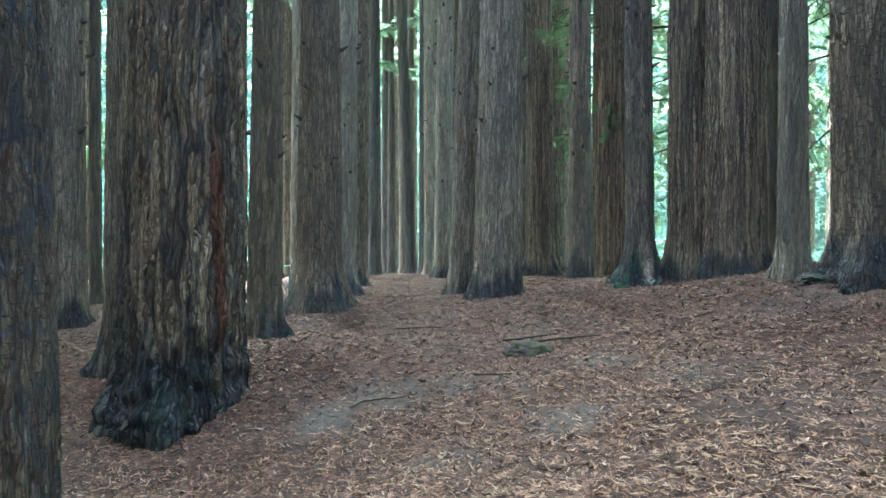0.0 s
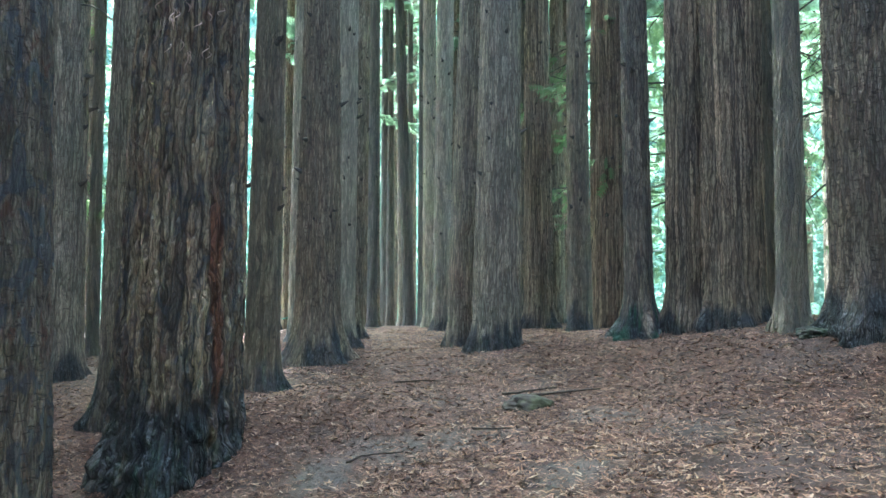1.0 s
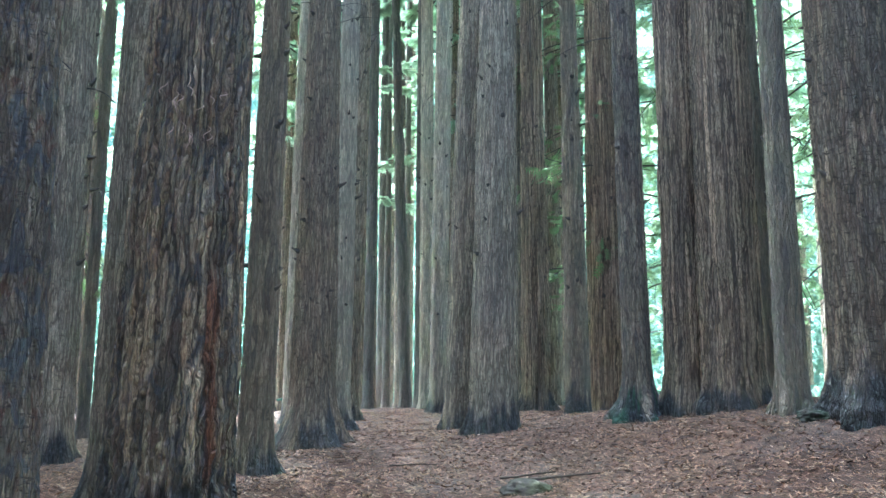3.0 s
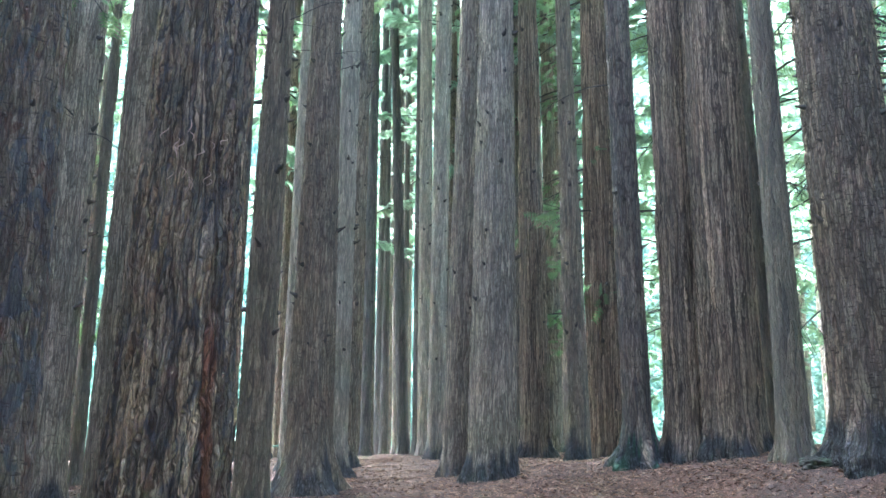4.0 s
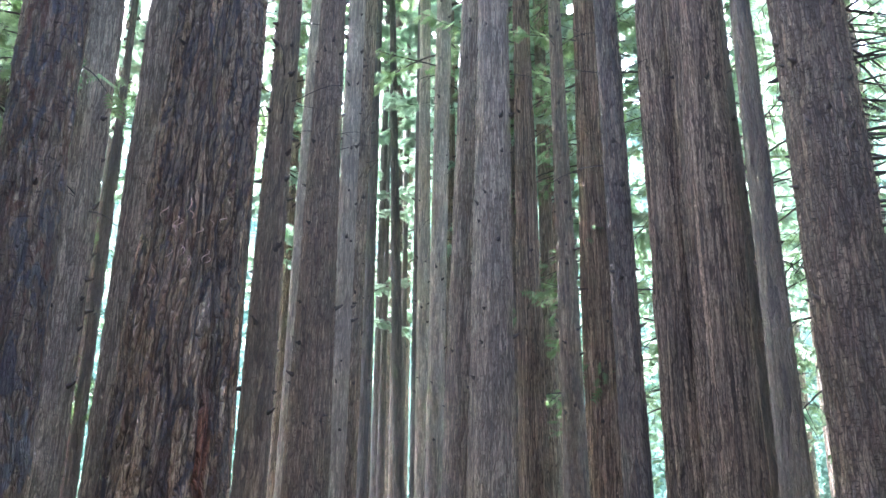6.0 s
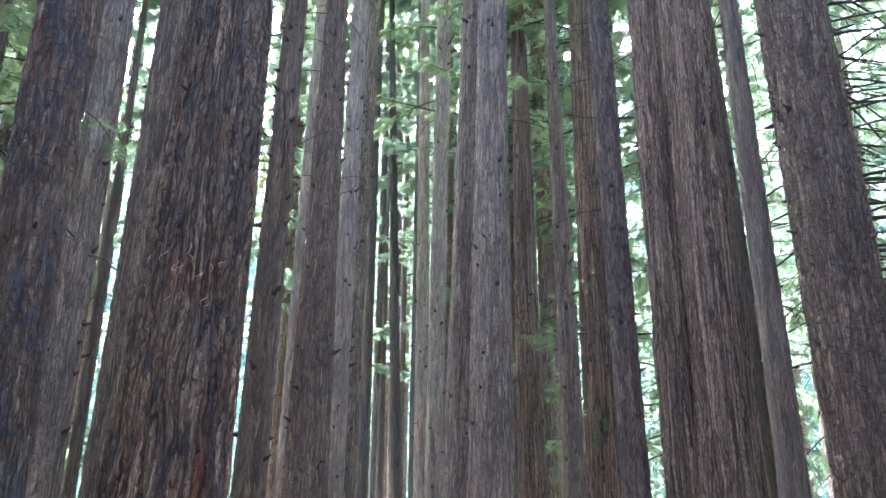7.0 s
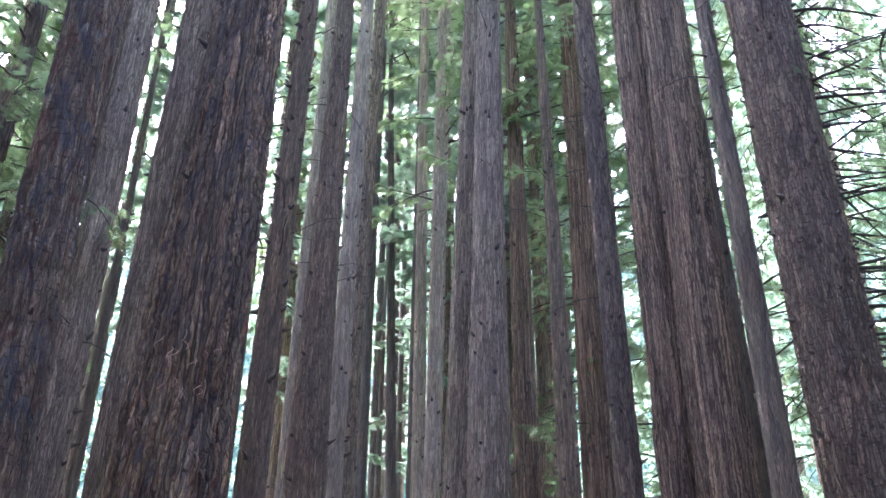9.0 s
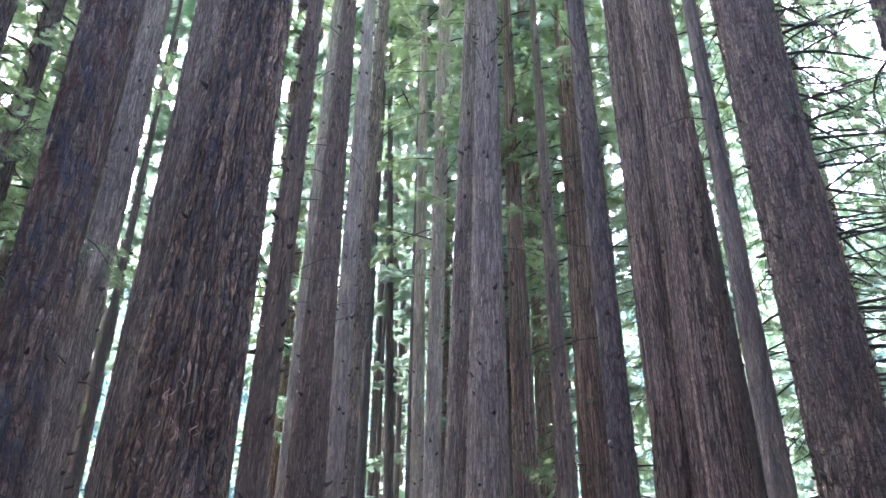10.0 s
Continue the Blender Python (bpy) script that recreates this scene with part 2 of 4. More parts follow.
STICK = wood("weathered_stick", (0.045, 0.034, 0.027), (0.11, 0.085, 0.066))


def foliage(name, dark, light, trans):
    m, n, l, b = material(name)
    geo = n.new("ShaderNodeNewGeometry")
    r = ramp(n, [(0.0, dark), (1.0, light)])
    l.new(geo.outputs["Random Per Island"], r.inputs["Fac"])
    l.new(r.outputs["Color"], b.inputs["Base Color"])
    b.inputs["Roughness"].default_value = 0.6
    tr = n.new("ShaderNodeBsdfTranslucent")
    l.new(mix(n, l, 0.5, r.outputs["Color"], trans), tr.inputs["Color"])
    mx = n.new("ShaderNodeMixShader")
    mx.inputs["Fac"].default_value = 0.68
    l.new(b.outputs["BSDF"], mx.inputs[1])
    l.new(tr.outputs["BSDF"], mx.inputs[2])
    l.new(mx.outputs["Shader"], n["Material Output"].inputs["Surface"])
    return m


NEEDLES = foliage("redwood_needles", (0.05, 0.085, 0.04), (0.115, 0.17, 0.078), (0.44, 0.57, 0.28))
NEEDLES_FAR = foliage("far_edge_needles", (0.045, 0.085, 0.06), (0.085, 0.145, 0.1), (0.18, 0.29, 0.22))
# Lighter needles for far crowns: haze is put into their colour.
NEEDLES_HAZED = foliage("hazed_needles", (0.09, 0.14, 0.086), (0.215, 0.3, 0.185), (0.62, 0.8, 0.56))


def ground_material():
    m, n, l, b = material("forest_floor")
    tc = n.new("ShaderNodeTexCoord")
    co = tc.outputs["Object"]
    fine = noise_node(n, l, co, 1.0, (38, 22, 30), 6, 0.7, 1.2)
    mid = noise_node(n, l, co, 1.0, (7, 5, 5), 5, 0.7, 0.6)
    big = noise_node(n, l, co, 1.0, (0.55, 0.55, 0.55), 3, 0.5, 0.3)
    r = ramp(n, [(0.3, (0.02, 0.011, 0.009)), (0.5, (0.06, 0.032, 0.024)), (0.72, (0.13, 0.072, 0.05))])
    l.new(fine.outputs["Fac"], r.inputs["Fac"])
    base = r.outputs["Color"]
    # criss-crossing dry needles
    for k, (turn, tone) in enumerate(((0.3, (0.17, 0.1, 0.07)), (1.35, (0.125, 0.066, 0.043)), (2.4, (0.19, 0.115, 0.075)), (0.85, (0.07, 0.042, 0.034)))):
        mp = n.new("ShaderNodeMapping")
        mp.inputs["Rotation"].default_value = (0, 0, turn)
        mp.inputs["Location"].default_value = (3.1 * k, 1.7 * k, 0)
        l.new(co, mp.inputs["Vector"])
        st = noise_node(n, l, mp.outputs["Vector"], 1.0, (16, 85, 20), 2, 0.5, 0.8)
        mk = ramp(n, [(0.52, (0, 0, 0)), (0.58, (0.85, 0.85, 0.85))])
        l.new(st.outputs["Fac"], mk.inputs["Fac"])
        base = mix(n, l, mk.outputs["Color"], base, tone)
    d = ramp(n, [(0.46, (0, 0, 0)), (0.62, (0.8, 0.8, 0.8))])
    l.new(mid.outputs["Fac"], d.inputs["Fac"])
    col = mix(n, l, d.outputs["Color"], base, (0.032, 0.021, 0.019))
    g = ramp(n, [(0.52, (0, 0, 0)), (0.68, (0.5, 0.5, 0.5))])
    l.new(big.outputs["Fac"], g.inputs["Fac"])
    col = mix(n, l, g.outputs["Color"], col, (0.085, 0.07, 0.064))
    at = n.new("ShaderNodeAttribute")
    at.attribute_name = "bark"
    sep = n.new("ShaderNodeSeparateColor")
    l.new(at.outputs["Color"], sep.inputs["Color"])
    grey = ramp(n, [(0.35, (0.06, 0.057, 0.052)), (0.65, (0.135, 0.126, 0.11))])
    l.new(fine.outputs["Fac"], grey.inputs["Fac"])
    col = mix(n, l, sep.outputs["Red"], col, grey.outputs["Color"])
    # Painted shade: the floor colour is multiplied darker and redder in these spots.
    shaded_floor = mix(n, l, 1.0, col, (0.42, 0.35, 0.35), "MULTIPLY")
    col = mix(n, l, sep.outputs["Green"], col, shaded_floor)
    l.new(col, b.inputs["Base Color"])
    b.inputs["Roughness"].default_value = 0.95
    b.inputs["Specular IOR Level"].default_value = 0.2
    bp = n.new("ShaderNodeBump")
    bp.inputs["Strength"].default_value = 0.8
    bp.inputs["Distance"].default_value = 0.02
    l.new(base, bp.inputs["Height"])
    bp.inputs["Distance"].default_value = 0.06
    l.new(bp.outputs["Normal"], b.inputs["Normal"])
    return m


FLOOR = ground_material()


def litter_material():
    m, n, l, b = material("dry_needle_litter")
    geo = n.new("ShaderNodeNewGeometry")
    r = ramp(n, [(0.0, (0.024, 0.013, 0.011)), (0.3, (0.065, 0.034, 0.025)), (0.6, (0.178, 0.092, 0.052)), (0.85, (0.29, 0.17, 0.095)), (1.0, (0.38, 0.27, 0.185))])
    l.new(geo.outputs["Random Per Island"], r.inputs["Fac"])
    l.new(r.outputs["Color"], b.inputs["Base Color"])
    b.inputs["Roughness"].default_value = 0.8
    return m


LITTER = litter_material()


# ---------------------------------------------------------------- ground
def height(x, y):
    """The forest floor: a low mound that climbs ahead and to the right and falls away behind its crest."""
    x, y = np.asarray(x, dtype=float), np.asarray(y, dtype=float)
    s, q = np.tanh(x / 4), 1 - np.exp(-np.maximum(y, -6) / 12)
    z = GROUND[0] + GROUND[1] * s + GROUND[2] * q + GROUND[3] * s * q
    for amp, cx, cy, w in MOUNDS:
        z = z + amp * np.exp(-((x - cx) ** 2 + (y - cy) ** 2) / (w * w))
    start = 21.5 - 5.0 / (1 + np.exp(-(x - 4.0) * 1.4))
    r = np.hypot(x, np.maximum(y, 0)) - start
    fall = np.where(r > 20, r, 2.0 * np.log1p(np.exp(np.clip(r / 2.0, -30, 30))))
    return z - np.minimum(fall, 120) * 0.046


GROUND = [-0.02, 0.282, 0.935, -0.111]
MOUNDS = [(-0.096, 1.2, 9.5, 2.8), (-0.555, -3, 6, 3.0), (0.512, 5, 12, 3.5), (0.297, 5.2, 9.6, 1.3), (0.452, -1.3, 8.2, 1.2), (-0.13, 2.9, 12.2, 1.2), (0.174, -3.3, 9.2, 1.6)]


def rough(x, y):
    return (0.05 * (vnoise(x * 1.1, y * 1.1, 3) - 0.5) + 0.035 * (vnoise(x * 3.3, y * 3.3, 5) - 0.5)
            + 0.03 * (vnoise(x * 9, y * 9, 7) - 0.5) + 0.018 * (vnoise(x * 23, y * 23, 9) - 0.5))


BARE = [(0.25, 7.45, 0.5), (0.07, 5.63, 0.3), (2.07, 7.03, 0.5), (0.95, 6.05, 0.35), (1.5, 7.9, 0.4), (-0.39, 7.17, 0.4), (-1.0, 6.77, 0.35)]
# Spots where ground shade is put into the floor colour.
SHADE_SPOTS = [(2.7, 6.2, 1.3), (2.3, 4.7, 1.3), (3.8, 7.6, 1.2), (-1.5, 11.0, 0.9)]


def soil(x, y):
    """Where grey soil shows through, and where shade is painted as darker litter."""
    out = []
    for k, spots in enumerate((BARE, SHADE_SPOTS)):
        a_ = np.zeros(np.shape(x))
        for cx, cy, w in spots:
            a_ = np.maximum(a_, np.exp(-((x - cx) ** 2 + (y - cy) ** 2) / (w * w)))
        ragged = 0.6 * vnoise(x * 4.1 + 70, y * 4.1 + 70, 81 + k) + 0.4 * vnoise(x * 13 + 70, y * 13 + 70, 83 + k)
        out.append(np.clip((a_ + ragged - 0.86) * 1.9, 0, 0.6))
    return out


def build_ground():
    a_ = np.linspace(-1, 1, 360)
    xs = 5.0 * np.sinh(a_ * 5.4) / math.sinh(1.0)
    xs = np.sign(xs) * np.minimum(np.abs(xs), 900)
    ys = 7.0 + xs * 0.95
    x, y = np.meshgrid(xs, ys)
    z = height(x, y) + rough(x, y)
    v = np.stack([x, y, z], -1).reshape(-1, 3)
    me = mesh_from("ground", v, grid_faces(len(ys), len(xs), False), [FLOOR])
    bare, floor_shade = soil(x, y)
    masks(me, np.stack([bare, floor_shade, bare * 0, bare * 0], -1).reshape(-1, 4))
    ob = new("ground", me)
    return tagged(ob, "brown forest floor covered in dry redwood needles", "ground", kind="structure")


build_ground()


# ---------------------------------------------------------------- trees
def trunk_mesh(name, r, taper, flare, lean, az, char, moss, mat, step, seed, seen, top, lobes=5, plate=(0.085, 0.75), deep=0.03, rusty=None):
    """A furrowed trunk: radius r at breast height, losing taper metres a metre, flaring by flare at its foot."""
    g = rng(seed)
    n = max(14, int(2 * math.pi * r / step))
    h = np.concatenate([np.arange(-0.7, seen, step * 2.2), np.linspace(seen, top, 26)[1:]])
    th = np.linspace(0, 2 * np.pi, n, endpoint=False)
    T, H = np.meshgrid(th, h)
    up = np.maximum(H, 0)
    base = r - taper * (up - 1.3)
    high = r - taper * (seen - 1.3)
    base = np.where(H > seen, high * (1 - (H - seen) / (top - seen) * 0.93), base)
    ph = g.uniform(0, 6.28, 4)
    lobe = 0.55 * np.cos(lobes * T + ph[0]) + 0.3 * np.cos((lobes + 2) * T + ph[1]) + 0.25 * np.cos(2 * T + ph[2])
    toes = np.clip(np.cos(lobes * T + ph[0] + 0.6 * np.sin(T + ph[1])), 0, 1) ** 1.5
    fl = flare * np.clip(1 - up / (0.5 + 1.5 * flare), 0, 1) ** 1.6 * (0.75 + 0.55 * lobe) + (0.05 + 0.55 * flare) * toes * np.clip(1 - up / (0.2 + 1.1 * flare), 0, 1) ** 2
    flute = 0.035 * r * lobe * np.exp(-up / 5) + 0.02 * r * np.cos(3 * T + ph[3] + 0.2 * up)
    circ = 2 * math.pi * r
    nb = max(8, int(round(circ / plate[0])))
    ns = max(12, int(round(circ / (plate[0] * 0.36))))
    u = T / (2 * np.pi)
    w1 = vnoise(u * nb * 0.5, H / 0.45, seed + 1, max(4, nb // 2)) - 0.5
    w2 = vnoise(u * ns * 0.5, H / 0.14, seed + 2, max(6, ns // 2)) - 0.5
    if nb % 2 or ns % 2:
        nb, ns = nb + nb % 2, ns + ns % 2
        w1 = vnoise(u * nb * 0.5, H / 0.45, seed + 1, nb // 2) - 0.5
        w2 = vnoise(u * ns * 0.5, H / 0.14, seed + 2, ns // 2) - 0.5
    sway = vnoise(u * 6, H / 0.9, seed + 13, 6) - 0.5
    big = cells(u * nb + 1.2 * w1 + 1.6 * sway, H / (plate[1] * 1.0) + 0.6 * w1, seed + 3, nb)
    small = cells(u * ns + 1.0 * w2 + 2.0 * sway, H / (plate[1] * 0.42) + 0.5 * w2, seed + 4, ns)
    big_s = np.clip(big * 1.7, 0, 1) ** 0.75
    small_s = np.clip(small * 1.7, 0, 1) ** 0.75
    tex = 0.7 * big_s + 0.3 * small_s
    lump = vnoise(u * 8, H / 0.6, seed + 5, 8) - 0.5
    rad = base + fl + flute + 1.5 * deep * (tex - 0.75) + 0.03 * r * lump
    if char > 0:
        ku, kz = max(8, int(circ / 0.085)), 0.1
        knob = vnoise(u * ku, H / kz, seed + 11, ku) + 0.6 * vnoise(u * ku * 2, H / (kz * 0.55), seed + 12, ku * 2) - 0.8
        ks = max(12, int(circ / 0.045))
        knob = knob + 0.45 * (vnoise(u * ks, H / 0.07, seed + 14, ks) - 0.5)
        rad = rad + min(0.075, 0.1 * r + 0.012) * knob * np.clip(1.15 - up / (char * 0.9), 0, 1)
    side = math.tan(radians(lean))
    x = rad * np.cos(T) + side * up * math.cos(az)
    y = rad * np.sin(T) - side * up * math.sin(az)
    me = mesh_from(name, np.stack([x, y, H], -1).reshape(-1, 3), grid_faces(len(h), n, True), [mat])
    streaks = vnoise(u * 9, H / 0.9, seed + 6, 9) - 0.5
    fine = vnoise(u * 36, H / 0.3, seed + 7, 36) - 0.5
    edge = char * (0.7 + 1.3 * streaks + 0.8 * fine)
    burnt = np.clip((edge - H) / (0.5 * char + 0.02) + 0.3, 0, 1) * (char > 0) * np.clip(1.0 + 0.6 * fine, 0, 1)
    green = moss * np.clip((0.75 * vnoise(u * 17, H * 0, seed + 10, 17) + 0.02 - H) / 0.12, 0, 1) * np.clip(vnoise(u * 64, H / 0.2, seed + 8, 64) * 4 - 2.2, 0, 1)
    red = np.zeros(H.shape)
    if rusty:
        at, wide, z0, z1 = rusty
        off = (T - at - 0.06 * np.sin(H * 2.1) + np.pi) % (2 * np.pi) - np.pi
        body = np.clip((H - z0) * 3, 0, 1) * np.clip((z1 - H) * 2.5, 0, 1)
        red = np.clip((wide * (0.5 + vnoise(u * 40, H / 0.4, seed + 9, 40)) - np.abs(off)) / 0.06, 0, 1) * body * 0.95
    # bark grain follows the stem, whatever its lean and swellings
    grain = me.attributes.new("along", "FLOAT_VECTOR", "POINT")
    along = np.stack([r * np.cos(T), r * np.sin(T), H + (seed * 3.7) % 60], -1)
    grain.data.foreach_set("vector", np.ascontiguousarray(along, dtype=np.float32).ravel())
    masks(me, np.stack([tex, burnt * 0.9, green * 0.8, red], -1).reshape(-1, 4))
    return me


def spray_template(pairs):
    """A flat redwood spray along x: a thin stalk with two rows of leaflets."""
    v, f = [(0, -0.012, 0), (0, 0.012, 0), (1, 0, -0.08)], [(0, 1, 2)]
    for k in range(pairs):
        p = 0.12 + 0.8 * k / pairs
        ln = 0.36 * (1 - 0.65 * abs(p - 0.4))
        w = 0.44 / pairs
        for s in (-1, 1):
            i = len(v)
            v += [(p - w * 0.7, 0, -0.08 * p), (p + w, 0, -0.08 * p), (p + 0.16, s * ln, -0.08 * p - 0.06)]
            f.append((i, i + 1, i + 2))
    return np.array(v, dtype=float), np.array(f)


SPRAY = {k: spray_template(k) for k in (3, 5, 7)}


def sprays(origins, directions, sizes, seed, pairs=5):
    """Many sprays in one go: returns vertices and triangles."""
    g = rng(seed)
    d = directions / (np.linalg.norm(directions, axis=1)[:, None] + 1e-9)
    up = np.array([[0, 0, 1.0]]) + g.normal(0, 0.45, d.shape)
    s = np.cross(up, d)
    s /= np.linalg.norm(s, axis=1)[:, None] + 1e-9
    t = np.cross(d, s)
    m = np.stack([d, s, t], 1) * sizes[:, None, None]
    tv, tf = SPRAY[pairs]
    v = np.einsum("vk,nkj->nvj", tv, m) + origins[:, None, :]
    n = len(tv)
    f = tf[None] + (np.arange(len(origins)) * n)[:, None, None]
    return v.reshape(-1, 3), f.reshape(-1, 3)


def crown_meshes(name, low, high, reach, branches, per, size, seed, mat, droop=0.35, pairs=3):
    """Limbs and foliage of one crown round a straight stem."""
    g = rng(seed)
    limbs, o, d, z = [], [], [], []
    for k in range(branches):
        q = (k + g.random()) / branches
        h = low + (high - low) * q ** 0.8
        ln = reach * (1 - 0.7 * q) * g.uniform(0.55, 1.15)
        an = g.uniform(0, 6.283)
        s = np.linspace(0, 1, 6)
        dr = droop * g.uniform(0.5, 1.5)
        bend = g.normal(0, 0.25)
        px = ln * s * np.cos(an + bend * s)
        py = ln * s * np.sin(an + bend * s)
        pz = h + ln * (0.18 * s - dr * s * s + 0.12 * s ** 4)
        line = np.stack([px, py, pz], 1)
        limbs.append(tube(line, 0.035 * (ln / 3) * (1 - 0.85 * s) + 0.004, 3))
        w = g.uniform(0.18, 1.0, per) ** 0.8
        at = np.stack([np.interp(w, s, line[:, c]) for c in range(3)], 1)
        out = np.stack([np.cos(an + bend * w), np.sin(an + bend * w), np.zeros(per)], 1)
        sidew = np.stack([-out[:, 1], out[:, 0], np.zeros(per)], 1) * g.choice([-1, 1], per)[:, None]
        dirs = out * g.uniform(0.2, 1, per)[:, None] + sidew * g.uniform(0.1, 1.1, per)[:, None]
        dirs[:, 2] += g.uniform(-0.75, 0.12, per)
        o.append(at + g.normal(0, 0.05, at.shape))
        d.append(dirs)
        z.append(size * g.uniform(0.6, 1.3, per))
    lv, lf = joined(limbs)
    fv, ff = sprays(np.concatenate(o), np.concatenate(d), np.concatenate(z), seed + 1, pairs)
    lt = np.concatenate([lf[:, [0, 1, 2]], lf[:, [0, 2, 3]]])
    kind = np.concatenate([np.ones(len(lt)), np.zeros(len(ff))])
    return mesh_from(name, np.concatenate([lv, fv]), np.concatenate([lt, ff + len(lv)]), [mat, TWIG], smooth=False, face_mat=kind)


LABELS = {
    "A": "dark bluish-grey redwood trunk with faint furrows",
    "N": "thick red-brown redwood with deeply furrowed, charred foot",
    "T": "dark redwood trunk with a mossy green foot",
    "W": "slim smooth grey trunk beside larger redwoods",
    "R": "slim smooth grey redwood trunk, slightly bent",
    "H": "pale redwood trunk with dark branch scars",
    "L": "pale slender redwood trunk with branch scars",
}
low_crowns = [crown_meshes("crown", 19.5, 40, 3.2, 60, 60, 0.27, 910 + k, NEEDLES, pairs=5) for k in range(3)]
crowns = [crown_meshes("crown", 19.5, 40, 3.2, 46, 34, 0.46, 900 + k, NEEDLES, pairs=5) for k in range(3)]
TREE_GROUP = "redwood trees of the plantation"
LOW_CROWNS = ("P", "S", "Q", "N2", "F2", "V", "M")      # stems with green boughs well below their tops


STUBS = {"A": 2, "C": 50, "E": 80, "H": 90, "H2": 60, "L": 60, "M": 50, "X": 90, "G": 60, "W": 8, "R": 60, "Oa": 50, "Ob": 70, "S": 30, "T": 44, "N": 4, "P": 20, "Ub": 12}


STEMS = {}


def stub_mesh():
    q = np.linspace(0, 1, 4)
    line = np.stack([0.11 * q - 0.02, 0.006 * np.sin(q * 4), 0.02 * q * q], 1)
    v, f = tube(line, np.array([0.034, 0.022, 0.015, 0.009]), 7)
    v = np.concatenate([v, line[-1:] + [[0.006, 0, 0]]])
    n = len(v) - 1
    cap = np.array([[n - 7 + k, n - 7 + (k + 1) % 7, n, n] for k in range(7)])[:, :3]
    tri = np.concatenate([f[:, [0, 1, 2]], f[:, [0, 2, 3]], cap])
    return mesh_from("branch_stub", v, tri, [TWIG])


STUB = stub_mesh()


def tree(key, x, y, r, taper, flare, lean, char, moss, mat, plate, deep, seed):
    d = math.hypot(x, y)
    az = math.atan2(x, y)
    seen = EYE + d * 1.02 + 1.5
    step = max(0.0125, 3.1 * d / 1461)
    root = new("redwood_tree")
    root.location = (x, y, float(height(x, y)))
    facing = math.atan2(-y, -x)
    rusty = (facing + radians(34), 0.13, 0.4, 2.6) if key == "N" else None
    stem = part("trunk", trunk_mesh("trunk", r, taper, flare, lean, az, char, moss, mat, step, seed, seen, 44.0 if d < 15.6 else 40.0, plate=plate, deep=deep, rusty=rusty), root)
    STEMS[key] = (root, stem, r, taper, lean)
    g = rng(seed + 5000)
    side = math.tan(radians(lean))
    for _ in range(STUBS.get(key, 8)):
        h = g.uniform(2.2, seen)
        an = g.uniform(0, 6.283)
        rr = r - taper * (h - 1.3) + 0.006
        ob = part("branch_stub", STUB, stem, "", (rr * math.cos(an) + side * h * math.cos(az), rr * math.sin(an) - side * h * math.sin(az), h))
        ob.rotation_euler = (0, g.uniform(-0.5, 0.3), an)
        k = g.uniform(0.7, 1.5)
        ob.scale = (k * g.uniform(0.4, 1.0), k * 0.85, k)
    leaves = (low_crowns if key in LOW_CROWNS else crowns)[seed % 3]
    low = -8.5 if key in LOW_CROWNS else 8.5 if d < 15.6 else 3.0
    off = (math.tan(radians(lean)) * 20 * math.cos(az), -math.tan(radians(lean)) * 20 * math.sin(az), low)
    tagged(part("crown", leaves, root, "green needle sprays", off), kind="stuff")
    label = LABELS.get(key, "tall red-brown redwood trunk with furrowed bark" if char == 0 else "tall redwood trunk with furrowed bark and charred foot")
    return tagged(root, label, "tree", TREE_GROUP)


# base x, y, radius at breast height, taper, flare at the foot, sideways lean, burnt height, moss, bark, plates, depth, seed
tree("A", -2.83, 5.52, 0.243, 0.005, 0.0, -0.82, 0.0, 0.1, BARK_MOTTLED, (0.07, 0.5), 0.02, 40)
tree("A2", -4.2, 8.25, 0.16, 0.002, 0.11, 0.6, 0.35, 0.2, BARK_GREY, (0.07, 0.5), 0.015, 47)
tree("B", -3.30, 8.75, 0.29, 0.004, 0.1, 0.6, 0.75, 0.12, BARK_ASH, (0.05, 0.4), 0.016, 54)
tree("C", -5.39, 11.82, 0.266, 0.0012, 0.1, -0.1, 0.4, 0.0, BARK_ASH, (0.06, 0.5), 0.018, 61)
tree("D", -6.21, 14.75, 0.113, 0.0045, 0.03, 0.0, 0.0, 0.0, BARK_SMOOTH, (0.06, 0.6), 0.008, 68)
tree("N", -2.42, 7.62, 0.56, 0.0238, 0.08, 1.18, 1.35, 0.2, BARK_THICK, (0.09, 2.0), 0.05, 75)
tree("E", -2.23, 10.26, 0.21, 0.0072, 0.07, 0.9, 0.35, 0.3, BARK_KNOTTY, (0.05, 0.35), 0.012, 82)
tree("F", -3.11, 17.73, 0.19, 0.0013, 0.05, 0.7, 0.4, 0.0, BARK_PALE, (0.07, 0.5), 0.012, 89)
tree("G", -1.96, 13.06, 0.36, 0.016, 0.22, 0.3, 0.6, 0.1, BARK_TICKED, (0.06, 0.5), 0.018, 96)
tree("H", -1.82, 15.4, 0.203, 0.003, 0.13, 0.45, 0.45, 0.0, BARK_PALE, (0.09, 0.3), 0.012, 103)
tree("H2", -1.92, 18.41, 0.16, -0.001, 0.1, 0.9, 0.3, 0.0, BARK_GREY, (0.07, 0.4), 0.012, 110)
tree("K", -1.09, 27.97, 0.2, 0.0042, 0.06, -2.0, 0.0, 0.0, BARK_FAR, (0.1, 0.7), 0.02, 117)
tree("L", -0.32, 23.0, 0.21, 0.0030, 0.04, -0.3, 0.0, 0.0, BARK_PALE, (0.1, 0.4), 0.012, 124)
